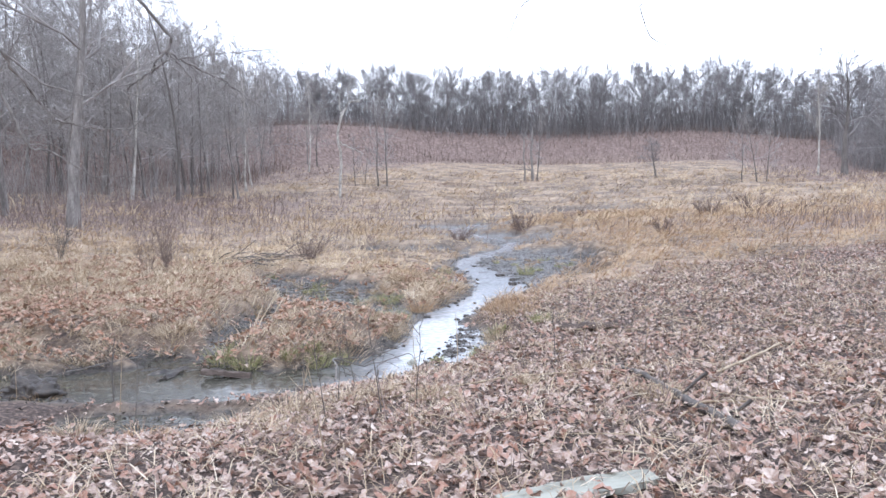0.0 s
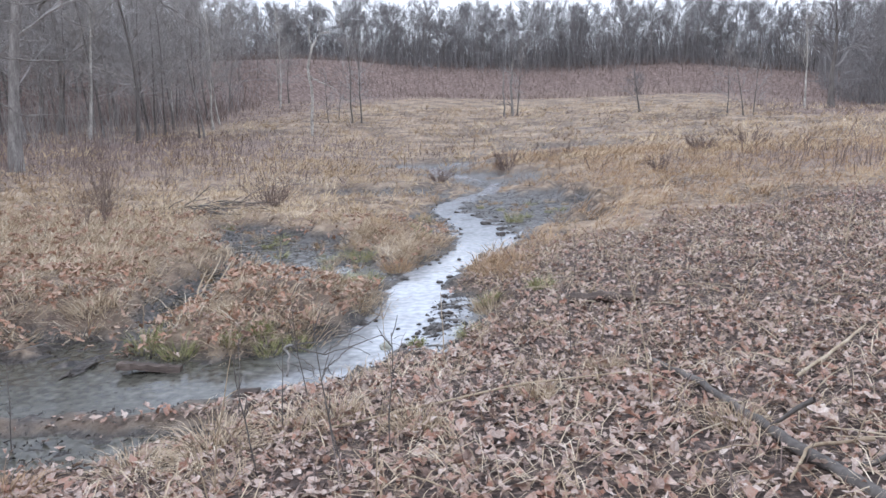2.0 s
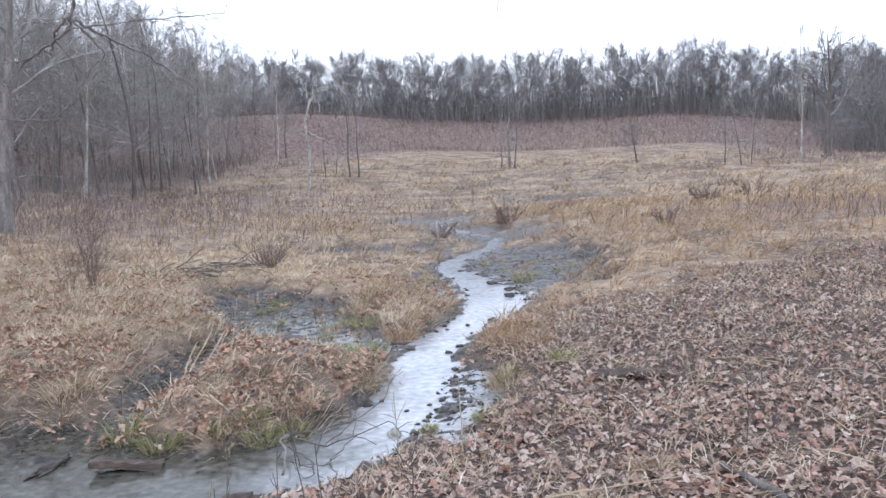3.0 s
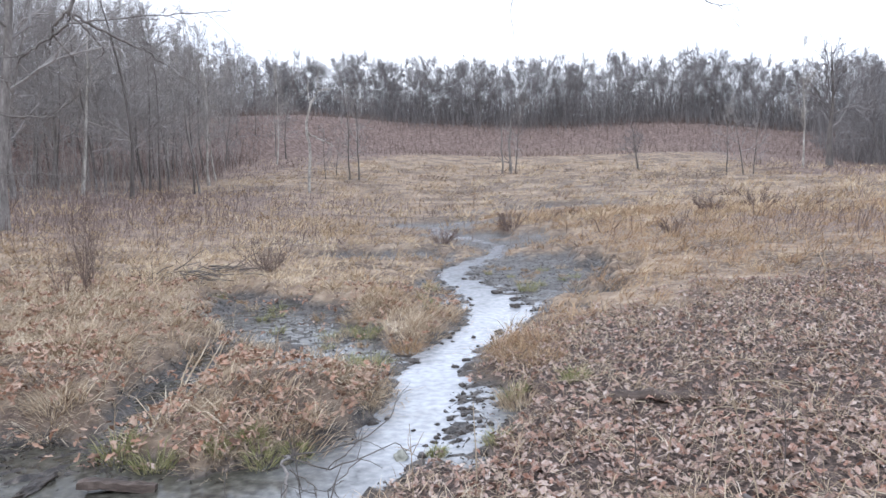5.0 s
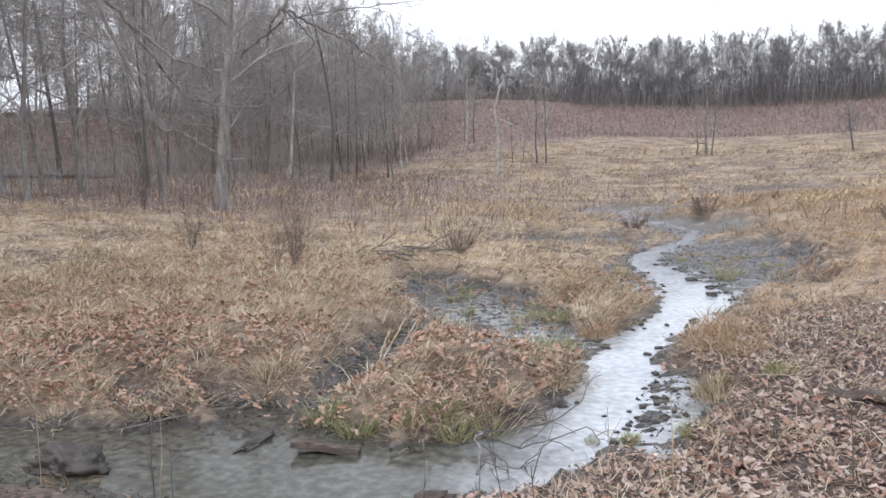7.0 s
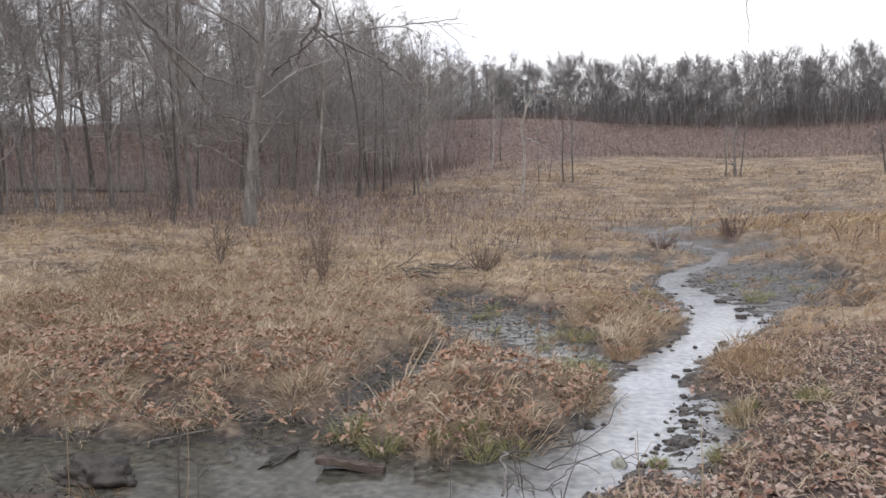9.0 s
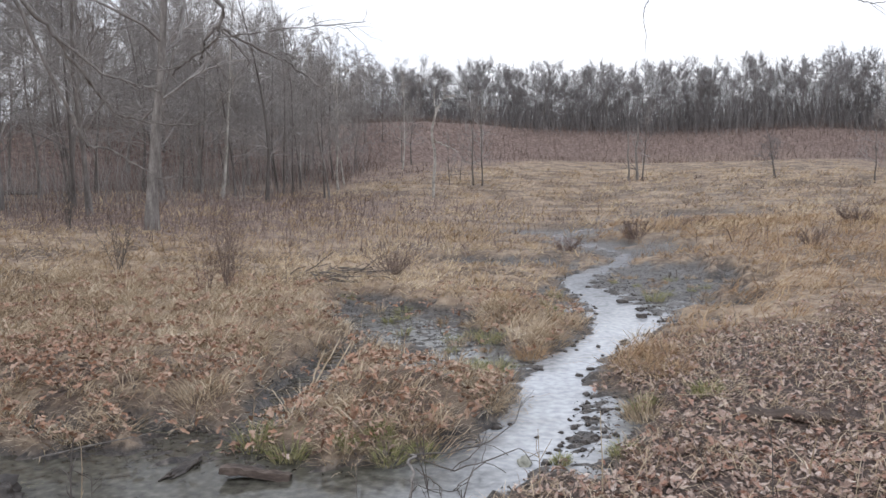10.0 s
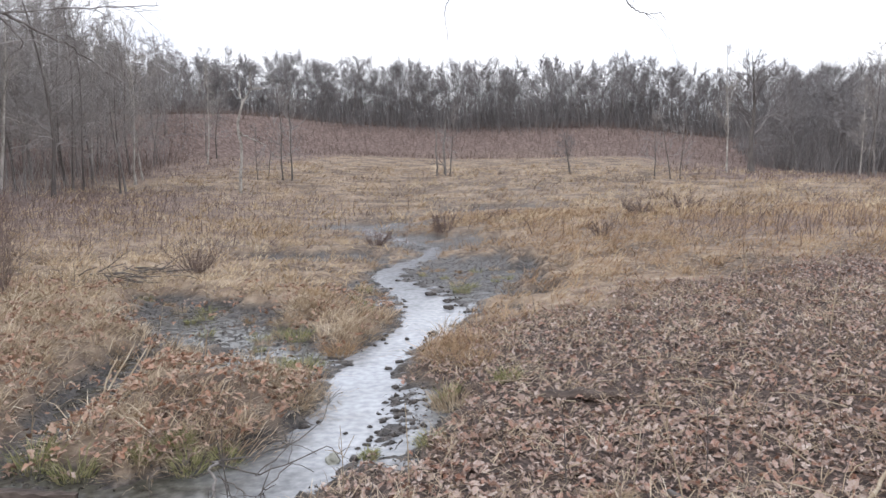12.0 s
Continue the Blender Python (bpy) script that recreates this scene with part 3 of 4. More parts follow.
def tussocks(name, label, mat, seed, n, x0, x1, y0, y1, keep, blades_each, reach, length, width):
    """Heads of grass whose blades fall outwards and down over one another, with gaps between."""
    r = np.random.default_rng(seed)
    cx, cy = scatter(r, n, x0, x1, y0, y1, keep)
    k = np.repeat(np.arange(len(cx)), blades_each)
    a, d = r.uniform(0, 6.28, len(k)), np.sqrt(r.random(len(k)))
    size = r.uniform(0.6, 1.35, len(cx))[k]
    x, y = cx[k] + reach * size * d * np.cos(a), cy[k] + reach * size * d * np.sin(a)
    z = height(x, y) + 0.4 * reach * size * (1 - d ** 2)
    comb = (fbm(cx, cy, 2.5, 33) * 2.5)[k]
    heading = np.where(r.random(len(k)) < 0.5, a, comb)
    v, f = blades(r, x, y, z, length * size * r.uniform(0.5, 1.2, len(k)), width, 0.55 + 0.4 * d, heading, 0.45)
    tagged(new(name, mesh_of(name, v, f, mat)), label, "grass", kind="stuff")


x, y = scatter(rng, 40000, -15, 0.5, 5.5, 17, straw_keep)
sward("straw_grass", "matted straw-coloured dead grass on the stream bank", STRAW, rng, x, y, 0.22, 0.007, 0.92, 0.7)
tussocks("grass_tussocks", "tussocks of bleached dead grass on the bank", STRAW, 61, 1700, -13, 0.5, 5.8, 14, patchy(straw_keep, 2.2, 45, -0.7, 0.1), 62, 0.24, 0.36, 0.0095)
tussocks("marsh_tussocks", "tussocks of dead grass in the marsh", FIELD, 62, 2600, -26, 8, 13, 34, patchy(straw_keep, 4, 46, -0.6, 0.2), 20, 0.22, 0.42, 0.014)
tussocks("rusty_tussocks", "tussocks of rust-coloured dead grass", RUST_GRASS, 63, 2400, -6, 16, 9.5, 38, rust_keep, 24, 0.2, 0.4, 0.012)
tussocks("field_clumps", "clumps of tall pale grass out in the field", FIELD, 64, 2600, -30, 24, 26, 84, patchy(straw_keep, 8, 65, -0.5, 0.3), 16, 0.5, 0.6, 0.035)
tussocks("brush_clumps", "low clumps of purple-brown stems in the field", BRUSH, 66, 1500, -34, 26, 22, 80, patchy(lambda x, y: (beside_stream(x, y)[0] > 1) * (1 - wet(x, y)), 9, 67, 0.05, 0.5), 18, 0.55, 0.75, 0.025)
x, y = fan(rng, 62000, 14, 125, straw_keep)
sward("field_grass", "pale dead grass over the flat field", FIELD, rng, x, y, 0.28, 0.014, 0.85)
x, y = fan(rng, 20000, 14, 110, patchy(straw_keep, 7, 42))
sward("field_tussocks", "tufts of brown grass in the field", RUST_GRASS, rng, x, y, 0.32, 0.010, 0.65)
x, y = fan(rng, 40000, 8, 60, rust_keep)
sward("rusty_grass", "rust-coloured dead grass along the marsh", RUST_GRASS, rng, x, y, 0.28, 0.008, 0.8, 0.9)
x, y = scatter(rng, 52000, -1.8, 8, 1.5, 15, lambda x, y: leafy(x, y) * (0.25 + 0.7 * step(-0.2, 0.5, fbm(x, y, 1.3, 43))))
sward("bank_grass", "dry grass stems poking through the leaves", STRAW, rng, x, y, 0.22, 0.006, 0.88, 2.5, 0.05)
x, y = scatter(rng, 15000, -1.5, 10, 2.5, 18, lambda x, y: leafy(x, y) * step(-0.1, 0.5, fbm(x, y, 1.7, 49)))
sward("bank_weeds", "wispy purple-brown weed stems among the fallen leaves", BRUSH, rng, x, y, 0.3, 0.006, 0.6, 2.5, 0.04)
x, y = fan(rng, 52000, 18, 150, lambda x, y: brushy(x, y) * 0.9)
sward("brush", "purple-brown brush of thin bare stems", BRUSH, rng, x, y, 0.65, 0.008, 0.3, 1.5)
x, y = fan(rng, 14000, 14, 95, lambda x, y: (beside_stream(x, y)[0] > 0.8) * (1 - leafy(x, y)) * step(0.05, 0.4, fbm(x, y, 5, 44)))
sward("low_brush", "low reddish stems among the field grass", BRUSH, rng, x, y, 0.34, 0.007, 0.45, 1.5)


def thicket(name, label, mat, n, r0, r1, a0, a1, keep, low, high, width, seed, lie=0.14):
    """Crowded thin saplings and undergrowth between the trees."""
    r = np.random.default_rng(seed)
    a, d = np.radians(r.uniform(a0, a1, n)), r.uniform(r0, r1, n)
    x, y = d * np.sin(a), d * np.cos(a)
    ok = r.random(n) < keep(x, y)
    x, y = x[ok], y[ok]
    size = r.uniform(low, high, len(x)) * r.uniform(0.6, 1, len(x))
    v, f = blades(r, x, y, height(x, y), size, width, lie, r.uniform(0, 6.28, len(x)), 0.8)
    tagged(new(name, mesh_of(name, v, f, mat)), label, "undergrowth", kind="stuff")


def in_wood(x, y):
    return (x < -25 - 0.32 * np.maximum(0, y - 36)) * 1.0


def on_hill(x, y):
    far = np.hypot(x, y)
    return np.clip(step(120, 132, far) + (x > 24) * (y > 82), 0, 1)


thicket("wood_undergrowth", "grey-brown saplings and twigs crowding the wood", TWIGS, 9000, 26, 100, -75, -15, in_wood, 0.8, 5.0, 0.016, 51, 0.3)
thicket("wood_brush", "reddish brush on the floor of the wood", BRUSH, 17000, 26, 100, -75, -15, lambda x, y: in_wood(x, y) * (0.45 + 0.55 * step(50, 66, np.hypot(x, y))), 0.3, 1.3, 0.022, 52)
thicket("slope_brush", "tall reddish brush on the slope behind the wood", BRUSH, 14000, 66, 112, -75, -20, in_wood, 1.0, 3.6, 0.04, 57, 0.3)
thicket("hill_undergrowth", "grey thicket between the trees on the hill", DARK_TWIGS, 60000, 85, 150, -50, 40, on_hill, 1.5, 9.0, 0.06, 53, 0.26)
thicket("hill_saplings", "tall thin saplings filling the woods on the hill", DARK_TWIGS, 15000, 124, 158, -50, 40, on_hill, 5.0, 11.5, 0.06, 55, 0.26)
thicket("wood_saplings", "thin leaning saplings far back in the wood", TWIGS, 3200, 50, 110, -80, -15, in_wood, 3.0, 12.0, 0.03, 56, 0.3)
thicket("hill_brush", "reddish brush on the slope below the trees", BRUSH, 22000, 107, 132, -50, 40, lambda x, y: x * 0 + 1.0, 0.4, 2.1, 0.05, 54, 0.35)

OUTLINE = [(0.0, 0.0), (0.20, 0.16), (0.37, 0.45), (0.18, 0.62), (0.24, 0.84), (0.0, 1.0)]


def leaf_shape(seed):
    """A lobed, curled dry leaf, one long, as a fan round its midrib."""
    r = np.random.default_rng(seed)
    slim = r.uniform(0.4, 0.8)
    ring = np.array([(x * slim * r.uniform(0.85, 1.15), y) for x, y in OUTLINE] + [(-x * slim * r.uniform(0.85, 1.15), y) for x, y in OUTLINE[-2:0:-1]])
    v = np.concatenate([[(0, 0.5)], ring]) - (0, 0.5)
    curl, fold = r.uniform(-1.6, 2.0), r.uniform(0.2, 1.5)
    z = curl * v[:, 1] ** 2 * 0.7 + fold * np.abs(v[:, 0]) * 0.8 + r.normal(0, 0.06, len(v))
    n = len(ring)
    f = np.array([(0, 1 + i, 1 + (i + 1) % n) for i in range(n)])
    return np.column_stack([v, z]), f


LEAVES = [leaf_shape(70 + i) for i in range(8)]


def turned(rng, n, tilt):
    """n random rotation matrices: any heading, leaning by about tilt."""
    a, b, c = rng.uniform(0, 6.283, n), rng.normal(0, tilt, n), rng.normal(0, tilt, n)
    ca, sa, cb, sb, cc, sc = np.cos(a), np.sin(a), np.cos(b), np.sin(b), np.cos(c), np.sin(c)
    o, i = np.zeros(n), np.ones(n)
    rz = np.stack([ca, -sa, o, sa, ca, o, o, o, i], -1).reshape(-1, 3, 3)
    rx = np.stack([i, o, o, o, cb, -sb, o, sb, cb], -1).reshape(-1, 3, 3)
    ry = np.stack([cc, o, sc, o, i, o, -sc, o, cc], -1).reshape(-1, 3, 3)
    return rz @ rx @ ry


def litter(rng, x, y, size, lift=0.0):
    vs, fs, base = [], [], 0
    kind = rng.integers(0, len(LEAVES), len(x))
    z = height(x, y) + lift + rng.uniform(0.005, 0.05, len(x))
    for k, (v, f) in enumerate(LEAVES):
        at = np.nonzero(kind == k)[0]
        turn = turned(rng, len(at), 0.36)
        s = size * rng.uniform(0.45, 1.2, len(at))
        p = np.einsum("nij,vj->nvi", turn, v) * s[:, None, None] + np.stack([x[at], y[at], z[at]], -1)[:, None]
        vs.append(p.reshape(-1, 3))
        fs.append((f[None] + np.arange(len(at))[:, None, None] * len(v)).reshape(-1, 3) + base)
        base += len(at) * len(v)
    return np.concatenate(vs), np.concatenate(fs)


x1, y1 = scatter(rng, 25000, -4, 7.5, 0.8, 8, leafy)
x0, y0 = scatter(rng, 3500, -5, 8, -5, 0.8, leafy)
x2, y2 = scatter(rng, 27000, -1.8, 11, 7.6, 19, leafy)
x3, y3 = scatter(rng, 24000, -12, -1.8, 5.5, 15, lambda x, y: (beside_stream(x, y)[0] > 0.03) * (beside_stream(x, y)[1] < 0) * (1 - 0.8 * wet(x, y)) * step(-0.3, 0.5, 0.9 * np.exp(-(beside_stream(x, y)[0] / 0.4) ** 2) * (y < 9.5) + fbm(x, y, 1.4, 48) - 0.25 + 0.9 * np.exp(-((x + 7) / 2.6) ** 2 - ((y - 7.8) / 1.6) ** 2) + 0.6 * np.exp(-((x + 3) / 1.0) ** 2 - ((y - 8.3) / 1.2) ** 2)))
v, f = litter(rng, np.concatenate([x0, x1, x2]), np.concatenate([y0, y1, y2]), 0.09)
leaf_litter = tagged(new("leaf_litter", mesh_of("leaf_litter", v, f, LEAF)), "brown and pale curled oak leaves strewn over the bank", "leaves", kind="stuff")
v, f = litter(rng, x3, y3, 0.1, 0.13)
tagged(new("bank_leaves", mesh_of("bank_leaves", v, f, RUST_LEAF)), "rust-brown leaves caught in the dead grass", "leaves", kind="stuff")

# ---- small things ----
def stick(name, points, r0, r1, mat, label, category="stick", group="", sides=6, knots=0, seed=1):
    """A bent stick through a few places, with stubs of side twigs as parts."""
    rng = np.random.default_rng(seed)
    p = np.array(points, float)
    u = np.linspace(0, len(p) - 1, 4 * len(p))
    line = np.stack([np.interp(u, range(len(p)), p[:, k]) for k in range(3)], -1)
    line += rng.normal(0, r0 * 0.35, line.shape) * np.array([1, 1, 0.5])
    base = Vector(line[0])
    local = line - line[0]
    body = Tubes()
    rad = np.linspace(r0, r1, len(line)) * rng.uniform(0.85, 1.15, len(line))
    rad[-1] *= 0.3
    body.add(local, rad, sides)
    if not knots:
        ob = new(name, body.mesh(name, mat))
        ob.location = base
        return tagged(ob, label, category, group)
    ob = anchor(name, Matrix.Translation(base), label, category, group)
    child("stem", body.mesh("stem", mat), ob)
    for _ in range(knots):
        s, d = along(local, rng.uniform(0.15, 0.95))
        t = Tubes()
        t.add(bough(rng, s, sideways(rng, d, rng.uniform(30, 60)), rng.uniform(6, 14) * r0 + 0.12, 4, 0.25, 0.05), np.linspace(r0 * 0.45, r1 * 0.4, 4), 4)
        child("twig", t.mesh("twig", mat), ob)
    return ob


def lump(name, x, y, z, sx, sy, sz, mat, label, category, seed, group=""):
    """An uneven clod or stone, partly sunk."""
    bm = bmesh.new()
    bmesh.ops.create_icosphere(bm, subdivisions=2 if sx < 0.06 else 3 if sx < 0.2 else 4, radius=1)
    for v in bm.verts:
        k = 1 + 0.5 * noise.noise(v.co * 1.5 + Vector((seed * 3.1, 0, 0))) + 0.35 * noise.noise(v.co * 4 + Vector((0, seed * 1.7, 0))) + 0.2 * noise.noise(v.co * 9)
        v.co = Vector((v.co.x * sx * k, v.co.y * sy * k, v.co.z * sz * k))
    for f in bm.faces:
        f.smooth = True
    me = bpy.data.meshes.new(name)
    bm.to_mesh(me)
    bm.free()
    me.materials.append(mat)
    ob = new(name, me)
    ob.matrix_world = pose(x, y, z, 0, 0, seed * 47)
    return tagged(ob, label, category, group)


def tuft(x, y, size, n, mat, label, seed, lie=0.5, wide=0.006, group=""):
    """One clump of grass."""
    r = np.random.default_rng(seed)
    a, d = r.uniform(0, 6.28, n), size * 0.45 * np.sqrt(r.random(n))
    px, py = d * np.cos(a), d * np.sin(a)
    v, f = blades(r, px, py, height(x + px, y + py) - float(height(x, y)), size * r.uniform(0.5, 1.1, n), wide, lie + 0.35 * d / size, a, 0.5)
    ob = new("grass_tuft", mesh_of("grass_tuft", v, f, mat))
    ob.location = (x, y, float(height(x, y)))
    return tagged(ob, label, "grass tuft", group)


def on(x, y, up=0.0):
    return (x, y, max(0.0, float(height(x, y))) + up)


# the plank in the pool
def slab(name, a, b, width, thick, mat, label, category, lift_a, lift_b, roll=0, seed=3):
    """A split, worn board from a to b."""
    r = np.random.default_rng(seed)
    bm = bmesh.new()
    n, m = 14, 5
    size = math.dist(a, b)
    rows = []
    for side in (1, -1):
        grid = []
        for i in range(n + 1):
            u = i / n
            edge = width * (0.42 + 0.14 * math.sin(3.3 * u + seed) + r.normal(0, 0.02)) * (1 - 0.55 * u ** 3)
            grid.append([bm.verts.new((u * size, edge * (2 * j / m - 1), side * thick / 2 + r.normal(0, thick * 0.09))) for j in range(m + 1)])
        rows.append(grid)
    for k, grid in enumerate(rows):
        for i in range(n):
            for j in range(m):
                q = [grid[i][j], grid[i + 1][j], grid[i + 1][j + 1], grid[i][j + 1]]
                bm.faces.new(q if k == 0 else q[::-1])
    top, low = rows
    for i in range(n):
        bm.faces.new([top[i][0], low[i][0], low[i + 1][0], top[i + 1][0]])
        bm.faces.new([top[i + 1][m], low[i + 1][m], low[i][m], top[i][m]])
    for j in range(m):
        bm.faces.new([top[0][j + 1], low[0][j + 1], low[0][j], top[0][j]])
        bm.faces.new([top[n][j], low[n][j], low[n][j + 1], top[n][j + 1]])
    me = bpy.data.meshes.new(name)
    bm.to_mesh(me)
    bm.free()
    me.materials.append(mat)
    ob = new(name, me)
    ob.matrix_world = pose(a[0], a[1], lift_a, roll, -math.degrees(math.atan2(lift_b - lift_a, size)), math.degrees(math.atan2(b[1] - a[1], b[0] - a[0])))
    return tagged(ob, label, category)


slab("driftwood_slab", (-3.58, 6.58), (-3.06, 6.72), 0.2, 0.06, ROTTEN, "wet brown slab of wood stranded in the brook", "wood slab", 0.075, 0.015, -10)
slab("board", (0.62, 2.45), (1.30, 2.92), 0.2, 0.035, GREY_BOARD, "weathered grey-green board lying on dead leaves", "board", 0.655, 0.66, 3, 5)
lump("sunken_log", -4.0, 6.62, 0.0, 0.24, 0.06, 0.04, CLOD, "dark sodden log end at the water's edge", "log", 2)

for i, (x, y, s) in enumerate(((-1.47, 12.55, 0.11), (-1.2, 12.5, 0.075), (-1.54, 14.65, 0.13), (-2.09, 16.1, 0.14), (-1.66, 15.4, 0.12), (-1.77, 12.2, 0.06), (-2.11, 12.4, 0.06),
                               (-2.16, 10.7, 0.05), (-1.57, 10.35, 0.06), (-1.42, 9.8, 0.07), (-1.3, 9.25, 0.06), (-1.18, 9.0, 0.07), (-1.2, 8.8, 0.06), (-1.3, 8.15, 0.05), (-1.38, 8.5, 0.035),
                               (-1.55, 8.3, 0.03), (-1.25, 10.1, 0.05), (-2.2, 9.6, 0.05), (-2.0, 11.9, 0.04), (-1.35, 9.5, 0.045), (-1.05, 8.4, 0.05), (-1.45, 10.7, 0.045))):
    lump("mud_clod", x, y, 0.005, s * 0.75, s * 0.5, s * 0.45, CLOD, "small black clod of mud standing in shallow water", "mud clod", i + 5, "clods in the brook")
cr = np.random.default_rng(12)
laid = 0
while laid < 90:
    x, y = cr.uniform(-3.2, -0.4), cr.uniform(7.4, 19)
    away = float(beside_stream(np.array(x), np.array(y))[0])
    if -0.16 < away < 0.5 and (away < 0 or float(wet(np.array(x), np.array(y))) > 0.4) and cr.random() < (1.0 if x > -1.75 else 0.45):
        s = cr.uniform(0.018, 0.055)
        lump("mud_clod", x, y, 0.004, s, s * 0.7, s * 0.6, CLOD, "small black clod of mud standing in shallow water", "mud clod", laid + 60, "clods in the brook")
        laid += 1
lump("root_clump", -4.98, 5.6, 0.0, 0.3, 0.18, 0.16, CLOD, "dark root clump standing out of the pool", "root clump", 31)
lump("leafy_clump", -2.12, 6.12, 0.03, 0.17, 0.08, 0.065, ROTTEN, "brown clump of sodden leaves at the water's edge", "leaf clump", 32)
lump("stone", -1.48, 7.68, 0.0, 0.1, 0.06, 0.045, GREY_BOARD, "pale wet stone in the brook", "stone", 33)

for i, (x, y, s, mat, lie) in enumerate(((-3.74, 7.2, 0.34, GREEN_GRASS, 0.45), (-3.32, 7.08, 0.3, GREEN_GRASS, 0.5), (-2.87, 7.3, 0.2, GREEN_GRASS, 0.5), (-2.5, 7.3, 0.24, GREEN_GRASS, 0.5),
                                         (-2.69, 7.52, 0.2, GREEN_GRASS, 0.4), (-2.3, 7.5, 0.2, GREEN_GRASS, 0.55), (-1.55, 16.4, 0.35, GREEN_GRASS, 0.4), (-3.24, 12.0, 0.35, GREEN_GRASS, 0.5),
                                         (-2.6, 10.35, 0.36, GREEN_GRASS, 0.55), (-2.9, 10.5, 0.3, GREEN_GRASS, 0.55), (-2.45, 11.2, 0.4, RUST_GRASS, 0.55), (-0.72, 9.1, 0.36, STRAW, 0.5),
                                         (-0.8, 9.3, 0.26, GREEN_GRASS, 0.55), (-0.2, 9.4, 0.24, GREEN_GRASS, 0.5), (-0.75, 8.0, 0.2, GREEN_GRASS, 0.6), (-2.25, 9.1, 0.4, STRAW, 0.7), (-2.15, 8.7, 0.36, STRAW, 0.75),
                                         (-0.95, 10.6, 0.45, RUST_GRASS, 0.6), (-0.75, 11.1, 0.5, RUST_GRASS, 0.6), (-1.05, 11.4, 0.42, RUST_GRASS, 0.6), (-0.6, 10.2, 0.4, RUST_GRASS, 0.6),
                                         (-4.7, 7.6, 0.42, STRAW, 0.7), (-4.9, 7.9, 0.45, STRAW, 0.7), (-5.5, 6.9, 0.4, STRAW, 0.75), (-6.2, 6.7, 0.45, STRAW, 0.7), (-5.0, 5.68, 0.32, GREEN_GRASS, 0.5), (-5.2, 5.5, 0.34, STRAW, 0.6), (-4.75, 5.45, 0.3, RUST_GRASS, 0.65),
                                         (-3.3, 7.9, 0.32, STRAW, 0.6), (-6.5, 6.6, 0.25, GREEN_GRASS, 0.5), (-1.2, 7.75, 0.14, GREEN_GRASS, 0.5), (0.2, 5.6, 0.22, STRAW, 0.5), (1.35, 5.1, 0.25, STRAW, 0.5),
                                         (-0.4, 4.9, 0.26, STRAW, 0.5), (-1.7, 4.9, 0.4, STRAW, 0.7), (-1.5, 4.6, 0.36, STRAW, 0.75), (-2.0, 4.55, 0.36, STRAW, 0.7), (-1.2, 4.95, 0.3, STRAW, 0.7), (-2.6, 4.2, 0.36, RUST_GRASS, 0.65), (-3.4, 4.4, 0.36, STRAW, 0.65), (-1.0, 5.2, 0.28, STRAW, 0.55), (0.6, 6.3, 0.22, STRAW, 0.5))):
    words = {GREEN_GRASS: "fresh green grass tuft at the water's edge", STRAW: "bleached dead grass tuft on the bank", RUST_GRASS: "rust-coloured dead grass tuft beside the brook"}[mat]
    tuft(x, y, s, 170 if mat is GREEN_GRASS else 230, mat, words, 400 + i, lie, 0.006, "grass tufts")

tr = np.random.default_rng(55)
grown = 0
while grown < 60:
    x, y = tr.uniform(-7.2, 0.2), tr.uniform(8, 20)
    if 0.25 < float(wet(np.array(x), np.array(y))) and float(beside_stream(np.array(x), np.array(y))[0]) > 0.15:
        kind = (STRAW, GREEN_GRASS, RUST_GRASS)[grown % 3]
        tuft(x, y, tr.uniform(0.14, 0.3), 70, kind, "small grass tuft growing out of the wet mud", 500 + grown, 0.55, 0.006, "tufts on the mud")
        grown += 1

# fallen branches, logs and loose sticks
stick("fallen_branch", [on(0.95, 6.45, 0.03), on(1.2, 5.8, 0.06), on(1.4, 5.2, 0.05), on(1.55, 4.7, 0.05), on(1.85, 3.95, 0.04)], 0.018, 0.036, DARK_BARK, "dark crooked fallen branch lying on leaves", "branch", knots=3, seed=4)
stick("fallen_twig", [on(1.95, 4.85, 0.04), on(1.6, 4.6, 0.08), on(1.45, 4.2, 0.05)], 0.01, 0.007, STALK, "pale thin twig across the fallen branch", knots=1, seed=5)
stick("rotten_log", [on(0.15, 8.58, 0.04), on(0.5, 8.56, 0.05), on(0.88, 8.5, 0.04)], 0.055, 0.04, ROTTEN, "short rotten log half sunk in leaves", "log", sides=9, seed=6)
stick("pale_stick", [on(1.8, 5.95, 0.05), on(2.1, 6.45, 0.08), on(2.5, 7.1, 0.12)], 0.014, 0.01, STALK, "bare pale stick lying on leaves", seed=7)
stick("bank_stick", [on(-0.9, 4.9, 0.04), on(0.1, 5.7, 0.07), on(1.0, 6.2, 0.04)], 0.009, 0.005, STALK, "long thin grey stick lying on leaves", seed=8)
for i, (ax, ay, ah, bx, by, bh) in enumerate(((-4.3, 9.7, 0.45, -3.95, 8.3, 0.03), (-4.1, 9.6, 0.42, -3.85, 8.35, 0.03), (-4.35, 9.4, 0.36, -4.0, 8.4, 0.03), (-3.95, 9.4, 0.34, -3.7, 8.4, 0.04), (-3.0, 9.2, 0.12, -3.9, 8.25, 0.1))):
    stick("dead_stalk", [on(bx, by, bh), on((ax + bx) / 2, (ay + by) / 2, (ah + bh) / 2 + 0.02), on(ax, ay, ah)], 0.013, 0.007, STALK, "bleached dead stalk leaning over the ditch", "stalk", "stalks over the ditch", seed=20 + i)
